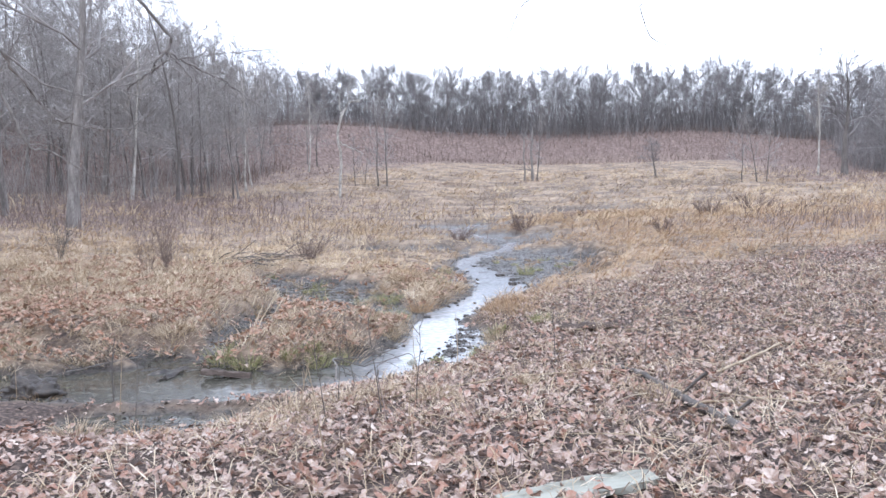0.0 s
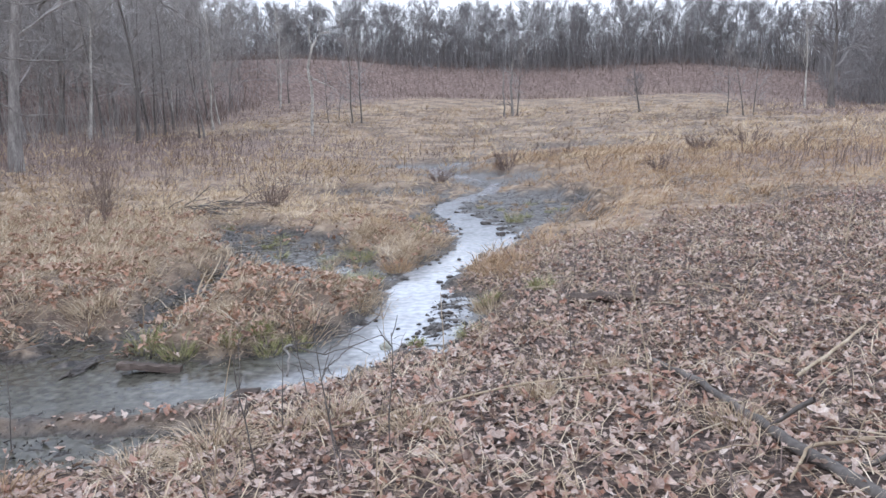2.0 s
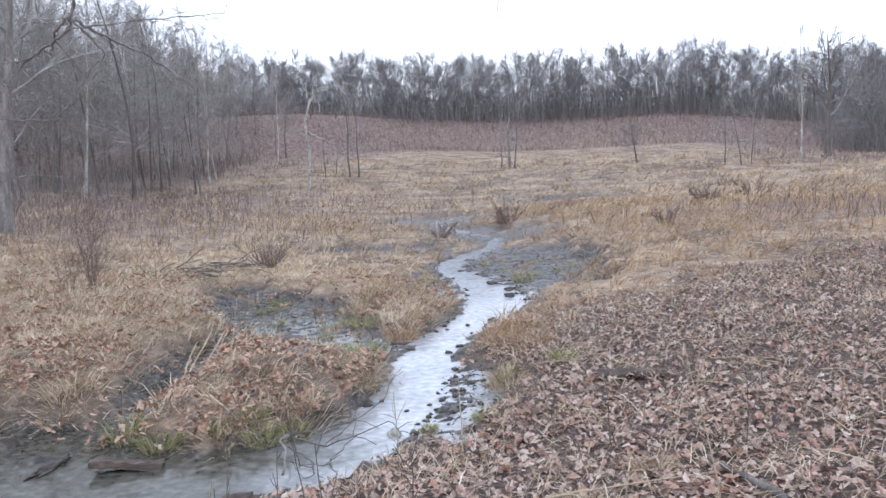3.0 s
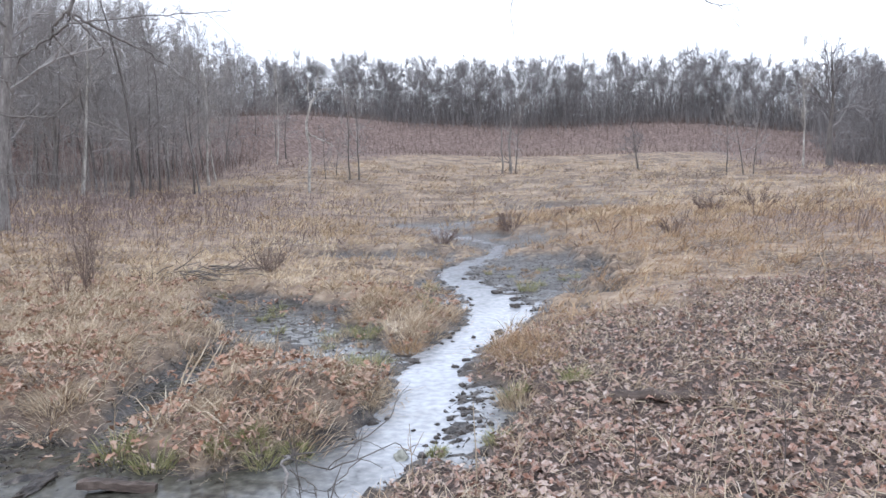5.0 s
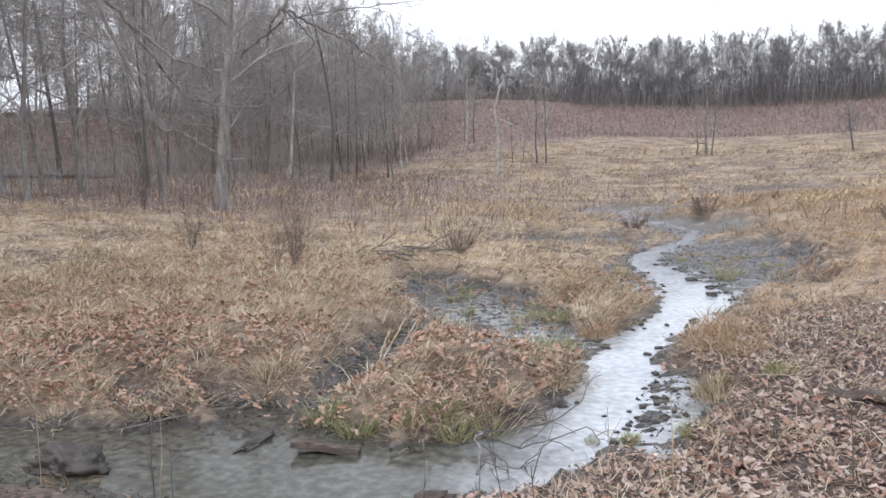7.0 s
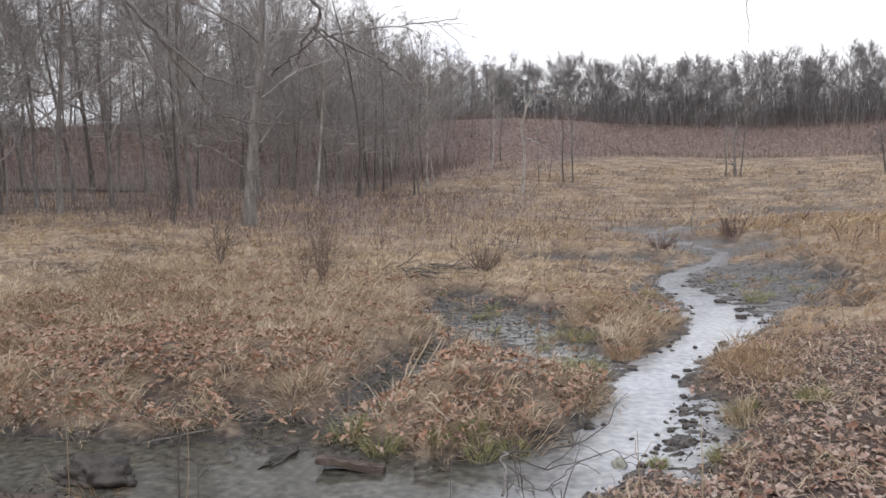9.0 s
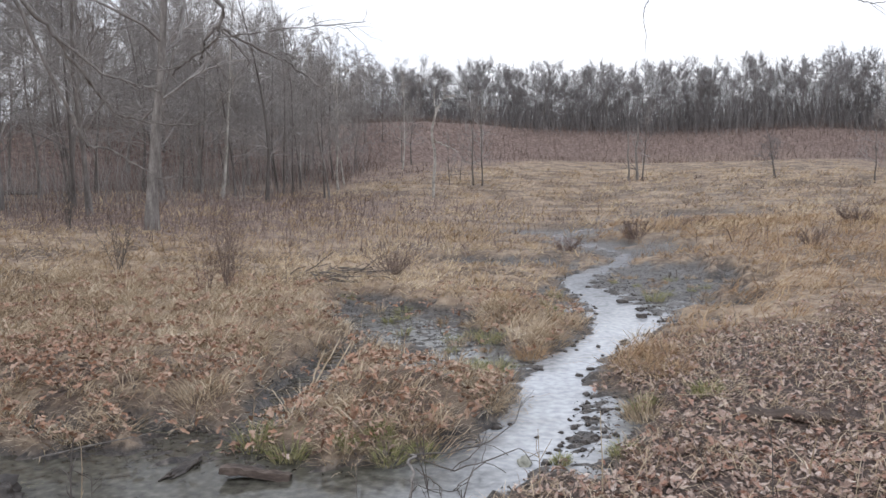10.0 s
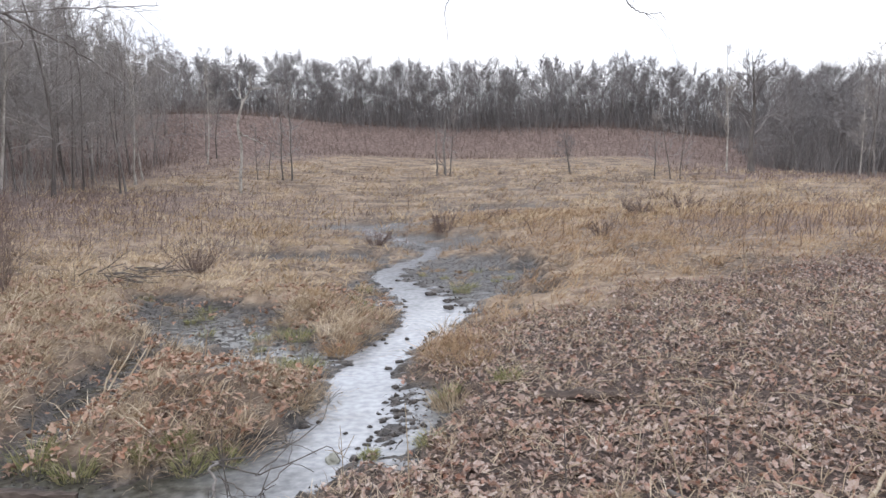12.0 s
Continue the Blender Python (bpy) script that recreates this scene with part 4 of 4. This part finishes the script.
for i, pts in enumerate(([on(-5.3, 6.3, 0.03), on(-4.95, 6.6, 0.08), on(-4.6, 6.95, 0.12)], [on(-6.3, 6.5, 0.03), on(-5.9, 6.62, 0.05), on(-5.5, 6.6, 0.02)])):
    stick("shore_stick", pts, 0.008, 0.004, BARK, "thin grey stick along the pool's shore", "stick", "sticks on the shore", knots=1, seed=30 + i)

# the bare twig that lies over the water
branch = anchor("water_branch", Matrix.Translation((-2.0, 6.62, 0.0)), "pale forked branch fallen into the shallow brook", "branch")
for name, pts, r0, r1, mat in (("stem", [(0.0, 0.0, 0.05), (-0.06, 0.18, 0.16), (-0.16, 0.3, 0.2), (-0.18, 0.5, 0.17), (-0.3, 0.66, 0.1)], 0.011, 0.008, BARK),
                               ("arm", [(-0.3, 0.66, 0.1), (-0.05, 0.74, 0.12), (0.2, 1.05, 0.12), (0.32, 1.5, 0.2), (0.3, 1.75, 0.3)], 0.007, 0.003, DARK_BARK),
                               ("arm", [(-0.18, 0.5, 0.15), (0.1, 0.5, 0.08), (0.3, 0.72, 0.1), (0.5, 1.05, 0.14), (0.62, 0.95, 0.05)], 0.007, 0.003, DARK_BARK),
                               ("arm", [(-0.1, 0.3, 0.15), (0.12, 0.25, 0.06), (0.22, 0.05, 0.02)], 0.006, 0.003, DARK_BARK),
                               ("arm", [(0.1, 0.5, 0.08), (0.2, 0.9, 0.14), (0.1, 1.15, 0.2)], 0.005, 0.0025, DARK_BARK),
                               ("arm", [(0.3, 0.72, 0.1), (0.2, 0.35, 0.02), (0.32, 0.2, 0.0)], 0.005, 0.0025, DARK_BARK)):
    t = Tubes()
    p = np.array(pts)
    u = np.linspace(0, len(p) - 1, 12)
    line = np.stack([np.interp(u, range(len(p)), p[:, k]) for k in range(3)], -1)
    t.add(line + np.random.default_rng(len(pts)).normal(0, 0.006, line.shape), np.linspace(r0, r1, 12), 6)
    limb = child(name, t.mesh(name, mat), branch)
    tw = np.random.default_rng(int(1000 * r0) + len(pts))
    for _ in range(5 if name == "arm" else 1):
        s, d = along(line, tw.uniform(0.3, 1))
        t = Tubes()
        t.add(bough(tw, s, sideways(tw, d, tw.uniform(25, 60)), tw.uniform(0.15, 0.42), 5, 0.22, 0.02), np.linspace(0.0032, 0.0016, 5), 4)
        child("twig", t.mesh("twig", DARK_BARK), limb)

# upright weeds
def weed(x, y, tall, lean, seed, mat=STALK, label="thin dry weed stalk standing on the bank", r=0.0045, twigs=3):
    rg = np.random.default_rng(seed)
    ob = anchor("weed_stalk", Matrix.Translation((x, y, float(height(x, y)) - 0.03)), label, "weed", "weed stalks")
    line = bough(rg, (0, 0, 0), (lean * math.cos(seed), lean * math.sin(seed), 1), tall, 7, 0.05, 0.0)
    t = Tubes()
    t.add(line, np.linspace(r, r * 0.4, 7), 5)
    child("stem", t.mesh("stem", mat), ob)
    for _ in range(twigs):
        s, d = along(line, rg.uniform(0.4, 0.98))
        t = Tubes()
        t.add(bough(rg, s, sideways(rg, d, 40), tall * rg.uniform(0.08, 0.22), 3, 0.2, 0.1), (r * 0.6, r * 0.5, r * 0.25), 4)
        child("twig", t.mesh("twig", mat), ob)


for i, (x, y, tall) in enumerate(((-1.15, 4.01, 0.75), (-1.02, 4.21, 0.7), (-0.58, 4.19, 0.8), (0.92, 5.38, 0.95), (-0.44, 4.57, 0.7), (-3.26, 4.98, 0.7), (-0.49, 3.01, 0.6), (-1.98, 6.91, 0.6), (0.35, 6.59, 0.6), (-3.83, 7.28, 0.5), (-1.29, 5.04, 0.6))):
    weed(x, y, tall, 0.06 + 0.03 * (i % 4), 81 + 5 * i, DARK_BARK if i % 3 else STALK, "tall thin dead stem standing on the leafy bank", 0.005, 4)
weed(-0.72, 5.5, 0.8, 0.1, 3, STALK, "tall bare stem on the water's edge", 0.0035)
weed(-0.66, 6.7, 0.62, 0.03, 9, STALK, "straight dry reed stalk by the brook", 0.006, 0)
weed(-1.35, 5.6, 0.75, 0.15, 15, DARK_BARK)
weed(-1.9, 5.6, 0.6, 0.2, 21, DARK_BARK)
weed(-3.75, 5.3, 0.7, 0.08, 25, DARK_BARK, "tall dark bare stem on the water's edge", 0.009)
weed(-3.6, 5.2, 0.8, 0.05, 27)
weed(-4.9, 5.3, 0.9, 0.1, 33)
weed(3.05, 13.9, 0.75, 0.04, 39, STALK, "pale broken stalk standing among dead leaves", 0.011, 0)
weed(3.2, 10.7, 1.0, 0.25, 45, STALK, "pale slanting stalk on the leafy bank", 0.009, 1)
weed(1.2, 6.7, 0.55, 0.05, 51, DARK_BARK)
weed(0.55, 7.1, 0.36, 0.1, 57, STALK, "short pale stalk standing on the leafy bank", 0.008, 0)
weed(1.75, 8.2, 0.4, 0.2, 63, STALK, "crooked pale stalk standing on the leafy bank", 0.008, 1)
wr = np.random.default_rng(77)
for i in range(56):
    x, y = wr.uniform(-0.8, 5.5), wr.uniform(3.4, 13)
    if float(leafy(np.array(x), np.array(y))) > 0.3:
        weed(x, y, wr.uniform(0.2, 0.6), wr.uniform(0, 0.5), 100 + i, STALK if i % 3 else DARK_BARK, r=0.0035)
for i in range(40):
    x, y = wr.uniform(-13, -4.5), wr.uniform(7.5, 17)
    weed(x, y, wr.uniform(0.3, 0.9), wr.uniform(0, 0.4), 200 + i, STALK if i % 3 else DARK_BARK, "thin dry weed stalk standing in dead grass", r=0.004)
for i in range(46):
    x, y = wr.uniform(-0.5, 4.8), wr.uniform(3.2, 11)
    a = wr.uniform(0, 6.28)
    s = wr.uniform(0.12, 0.4)
    stick("loose_twig", [on(x, y, 0.05), on(x + s * math.cos(a), y + s * math.sin(a), 0.05 + wr.uniform(0, 0.07))], 0.006, 0.003, STALK, "short bleached twig lying on leaves", "twig", "twigs on the bank", sides=5, seed=300 + i)


def shrub(x, y, tall, wide, stems, mat, label, seed, r=0.008):
    """Many thin stems from one root, each with its fine twigs."""
    rg = np.random.default_rng(seed)
    ob = anchor("shrub", Matrix.Translation((x, y, float(height(x, y)) - 0.03)), label, "shrub")
    for _ in range(stems):
        a = rg.uniform(0, 6.28)
        off = rg.uniform(0, 0.12) * wide
        k = rg.uniform(0.2, 1.0) * wide / tall * 0.6
        line = bough(rg, (off * math.cos(a), off * math.sin(a), 0), (k * math.cos(a), k * math.sin(a), 1), tall * rg.uniform(0.5, 1.05), 6, 0.08, 0.05)
        t = Tubes()
        t.add(line, np.linspace(r, r * 0.35, 6), 4)
        for _ in range(16):
            s, d = along(line, rg.uniform(0.15, 1))
            t.add(bough(rg, s, sideways(rg, d, rg.uniform(20, 55)), tall * rg.uniform(0.12, 0.3), 3, 0.15, 0.08), (r * 0.5, r * 0.4, r * 0.2), 3)
        child("stem", t.mesh("stem", mat), ob)


shrub(-8.6, 13.2, 1.95, 0.9, 14, BRUSH, "tall bare shrub of upright grey-brown stems", 1, 0.006)
shrub(-8.9, 12.9, 1.3, 0.7, 8, BRUSH, "bare shrub of upright grey-brown stems", 2, 0.005)
shrub(-7.2, 17.0, 0.75, 1.9, 26, BRUSH, "low rounded dark red bush in the marsh", 3, 0.008)
shrub(-12.5, 14.5, 1.1, 0.6, 8, DARK_BARK, "thin bare shrub in the dead grass", 4)
shrub(-20.5, 20.5, 2.0, 0.5, 5, DARK_BARK, "slender bare shrub before the oak", 5, 0.015)
shrub(-3.8, 29.5, 0.9, 1.8, 20, BRUSH, "low dark bush beside the muddy flat", 6, 0.012)
shrub(1.5, 24.0, 0.6, 1.3, 18, BRUSH, "low reddish bush in the rusty grass", 7, 0.01)
shrub(3.4, 33.5, 0.8, 3.0, 26, BRUSH, "wide purple-brown bush in the rusty grass", 8, 0.012)
shrub(5.4, 35.0, 0.9, 3.2, 26, BRUSH, "wide purple-brown bush in the rusty grass", 9, 0.012)
shrub(-5.0, 24.0, 0.6, 1.6, 18, BRUSH, "low rust-brown bush at the mud's edge", 10, 0.011)

heap = anchor("brush_pile", Matrix.Translation((-8.2, 15.6, float(height(-8.2, 15.6)))), "grey heap of dead stalks lying in the marsh", "brush pile")
hr = np.random.default_rng(8)
for i in range(60):
    t = Tubes()
    s = (hr.normal(0, 0.5), hr.normal(0, 0.35), hr.uniform(0.02, 0.25))
    t.add(bough(hr, s, (hr.normal(0.6, 0.5), hr.normal(0.2, 0.4), hr.normal(0, 0.12)), hr.uniform(0.5, 1.1), 4, 0.12, -0.02), np.linspace(0.011, 0.006, 4), 4)
    child("stalk", t.mesh("stalk", STALK if i % 2 else DARK_BARK), heap)

stick("fallen_log", [(-42, 28.5, float(height(-42, 28.5)) + 0.35), (-38.5, 30.2, float(height(-38.5, 30.2)) + 0.3), (-35, 32, float(height(-35, 32)) + 0.25)], 0.14, 0.09, DARK_BARK, "dark fallen trunk lying in the wood", "log", sides=8, seed=40)

# dead snags in the field
snag = anchor("dead_snag", Matrix.Translation((-21.3, 52.4, float(height(-21.3, 52.4)) - 0.1)), "crooked white dead tree with one broken arm", "tree")
for name, pts, r0, r1 in (("trunk", [(0, 0, 0), (0.2, 0.1, 3.3), (-0.06, 0, 4.9), (0.4, 0.15, 6.1), (0.9, 0.35, 7.2), (1.6, 0.6, 7.1)], 0.11, 0.05),
                          ("limb", [(0.12, 0.05, 4.2), (0.95, 0.4, 3.7), (1.8, 0.7, 3.3)], 0.07, 0.03),
                          ("limb", [(0.4, 0.15, 6.1), (0.1, 0.2, 6.9), (0.3, 0.2, 7.9)], 0.05, 0.02),
                          ("limb", [(0.9, 0.35, 7.2), (0.8, 0.3, 7.9), (1.1, 0.4, 8.6)], 0.04, 0.02)):
    t = Tubes()
    p = np.array(pts)
    u = np.linspace(0, len(p) - 1, 14)
    line = np.stack([np.interp(u, range(len(p)), p[:, k]) for k in range(3)], -1)
    t.add(line + np.random.default_rng(len(pts)).normal(0, 0.04, line.shape), np.linspace(r0, r1, 14), 7)
    child(name, t.mesh(name, PALE_BARK), snag)
stick("dead_tree", [(-10.1, 72.6, float(height(-10.1, 72.6)) - 0.2), (-10.2, 72.5, 5.0), (-9.95, 72.6, 7.3)], 0.12, 0.06, BARK, "broken grey dead tree far out in the field", "tree", sides=8, knots=2, seed=71)
stick("dead_tree", [(-10.8, 72.5, float(height(-10.8, 72.5)) - 0.2), (-10.9, 72.5, 4.4), (-10.9, 72.5, 6.4)], 0.09, 0.05, BARK, "short grey dead tree beside a taller one", "tree", sides=8, knots=1, seed=72)

# two trees beside the path, whose boughs hang into view
def bough_tree(x, y, tall, thick, arms, label, seed, dark=DARK_BARK):
    rg = np.random.default_rng(seed)
    z = float(height(x, y)) - 0.1
    ob = anchor("tree", Matrix.Translation((x, y, z)), label, "tree")
    t = Tubes()
    t.add(bough(rg, (0, 0, 0), (0, 0, 1), tall, 9, 0.03, 0.02), np.linspace(thick, thick * 0.4, 9), 10)
    child("trunk", t.mesh("trunk", BARK), ob)
    for pts, r0, r1, shoots in arms:
        p = np.array(pts) - (x, y, z)
        u = np.linspace(0, len(p) - 1, 5 * len(p))
        line = np.stack([np.interp(u, range(len(p)), p[:, k]) for k in range(3)], -1)
        line[1:-1] += rg.normal(0, min(0.03, r0 * 0.5), line[1:-1].shape)
        t = Tubes()
        t.add(line, np.linspace(r0, r1, len(line)), 6)
        for _ in range(shoots):
            s, d = along(line, rg.uniform(0.45, 1))
            sub = bough(rg, s, sideways(rg, d, rg.uniform(25, 60)), rg.uniform(0.4, 1.1), 5, 0.25, -0.03)
            t.add(sub, np.linspace(r1 * 0.9, r1 * 0.3, 5), 4)
            for _ in range(3):
                s2, d2 = along(sub, rg.uniform(0.3, 1))
                t.add(bough(rg, s2, sideways(rg, d2, 45), rg.uniform(0.15, 0.4), 3, 0.2, 0), (r1 * 0.5, r1 * 0.4, r1 * 0.2), 3)
        child("bough", t.mesh("bough", dark), ob)


bough_tree(-10.5, 4.2, 9.5, 0.22, (
    ([(-10.5, 4.2, 6.2), (-9.0, 7.0, 6.6), (-7.0, 9.6, 5.6), (-6.44, 10.54, 4.63), (-6.57, 10.57, 4.39), (-6.37, 10.83, 4.22), (-6.1, 11.18, 4.05), (-5.94, 11.36, 3.94), (-5.55, 11.78, 3.55)], 0.036, 0.008, 9),
    ([(-6.55, 10.55, 4.42), (-6.77, 10.57, 4.26), (-6.91, 10.63, 4.1), (-7.01, 10.71, 3.92)], 0.022, 0.012, 0),
    ([(-6.57, 10.57, 4.39), (-6.43, 10.78, 4.14), (-6.39, 11.0, 3.98), (-6.53, 11.09, 3.9)], 0.016, 0.006, 2),
    ([(-6.44, 10.54, 4.63), (-6.61, 10.58, 4.25), (-6.81, 10.58, 4.12), (-7.14, 10.48, 3.91), (-7.31, 10.48, 3.79)], 0.022, 0.012, 2),
    ([(-6.61, 10.58, 4.25), (-6.23, 10.84, 4.32), (-5.89, 11.18, 4.41), (-5.47, 11.54, 4.48), (-5.02, 11.89, 4.56)], 0.012, 0.005, 9)), "grey tree with long boughs hanging over the bank", 61, BARK)
bough_tree(-15.6, 10.6, 11, 0.24, (
    ([(-15.6, 10.6, 7.2), (-14.6, 11.8, 6.9), (-13.4, 13.0, 6.1), (-13.0, 13.7, 5.3), (-12.95, 14.1, 4.8), (-12.8, 14.4, 4.35), (-12.75, 14.6, 4.1), (-12.6, 14.8, 3.8), (-12.05, 15.45, 3.6), (-11.4, 16.1, 3.65)], 0.06, 0.014, 16),
    ([(-13.4, 13.0, 6.1), (-12.98, 13.8, 4.0), (-12.95, 14.0, 3.55), (-12.85, 14.2, 3.1), (-12.7, 14.5, 3.12), (-12.4, 14.9, 2.8), (-12.1, 15.4, 2.45), (-11.6, 16.0, 2.42)], 0.04, 0.012, 7),
    ([(-13.0, 13.7, 5.3), (-12.5, 14.4, 4.6), (-12.3, 14.9, 4.5), (-12.0, 15.5, 4.3)], 0.03, 0.012, 10)), "grey tree with crooked pale boughs hanging low", 63, BARK)
bough_tree(9.5, 8.5, 10, 0.25, (
    ([(9.5, 8.5, 6.5), (6.0, 10.0, 7.0), (3.0, 11.8, 6.4), (1.0, 12.6, 5.0), (1.18, 12.61, 4.45), (1.3, 12.62, 4.36), (1.45, 12.61, 4.31), (1.58, 12.59, 4.32), (1.68, 12.6, 4.22)], 0.014, 0.003, 3),
    ([(3.0, 11.8, 6.4), (0.8, 12.2, 5.8), (-0.9, 12.4, 5.1), (-1.18, 12.45, 4.56), (-1.23, 12.46, 4.48), (-1.24, 12.49, 4.36), (-1.21, 12.53, 4.15), (-1.22, 12.57, 3.92)], 0.009, 0.003, 0)), "grey tree with a bough drooping over the bank", 62)

# pools out in the field
def puddle(x, y, rx, ry, z, seed):
    rg = np.random.default_rng(seed)
    a = np.linspace(0, 2 * math.pi, 40, endpoint=False)
    k = 1 + 0.18 * np.sin(2 * a + seed) + 0.12 * np.sin(5 * a + 2 * seed) + 0.06 * rg.normal(0, 1, 40)
    v = np.concatenate([[(x, y, z)], np.stack([x + rx * k * np.cos(a), y + ry * k * np.sin(a), np.full(40, z)], -1)])
    f = np.array([(0, 1 + i, 1 + (i + 1) % 40) for i in range(40)])
    me = mesh_of("water", v, f, WATER)
    # pale all over: the sky's glint is put into the pool's colour
    layer = me.attributes.new("silt_sheen", "FLOAT", "POINT")
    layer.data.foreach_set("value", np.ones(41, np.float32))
    tagged(new("water", me), "small pale pool in the marsh field", "pool", kind="structure")


for i, (x, y, rx, ry) in enumerate(((-2.2, 43.8, 1.3, 1.0), (-5.8, 41.0, 1.4, 0.35), (11.2, 69.2, 3.0, 0.7), (4.0, 66.0, 2.2, 0.3))):
    puddle(x, y, rx, ry, float(height(x, y)) + 0.04, i + 1)

# dark sodden leaves on the mud
x, y = scatter(rng, 34000, -8, 0.6, 4.2, 26, lambda x, y: np.clip(np.maximum(wet(x, y) * 1.2, 1.3 * np.exp(-((beside_stream(x, y)[0] - 0.15) / 0.24) ** 2) * (y < 9.5)), 0, 1) * (0.8 - 0.4 * step(14, 16, y)))
v, f = litter(rng, x, y, 0.048)
tagged(new("mud_leaves", mesh_of("mud_leaves", v, f, CLOD)), "black sodden leaves and crumbs of mud on the flats", "leaves", kind="stuff")

# the leaves nearest to the path, one by one
shapes = [mesh_of("leaf", v * 0.105, f, LEAF) for v, f in LEAVES]
lr = np.random.default_rng(90)
made = 0
while made < 300:
    x, y = lr.uniform(-0.6, 2.6), lr.uniform(2.2, 6.0)
    ob = child("leaf", shapes[made % len(shapes)], leaf_litter)
    s = lr.uniform(0.7, 1.2)
    ob.matrix_basis = Matrix.LocRotScale((x, y, float(height(x, y)) + 0.055), Euler((lr.normal(0, 0.5), lr.normal(0, 0.5), lr.uniform(0, 6.28))), (s, s, s))
    made += 1

# hollow stalks and straw lying flat on the leaves, each on its own
for i in range(60):
    x, y = lr.uniform(-0.6, 5.5), lr.uniform(3.0, 12.5)
    a, s = lr.uniform(0, 6.28), lr.uniform(0.25, 0.7)
    stick("straw_stalk", [on(x, y, 0.06), on(x + 0.5 * s * math.cos(a), y + 0.5 * s * math.sin(a), 0.085), on(x + s * math.cos(a), y + s * math.sin(a), 0.07)], 0.005, 0.0025, STALK,
          "bleached hollow stalk lying flat on leaves", "stalk", "stalks on the bank", sides=5, seed=700 + i)
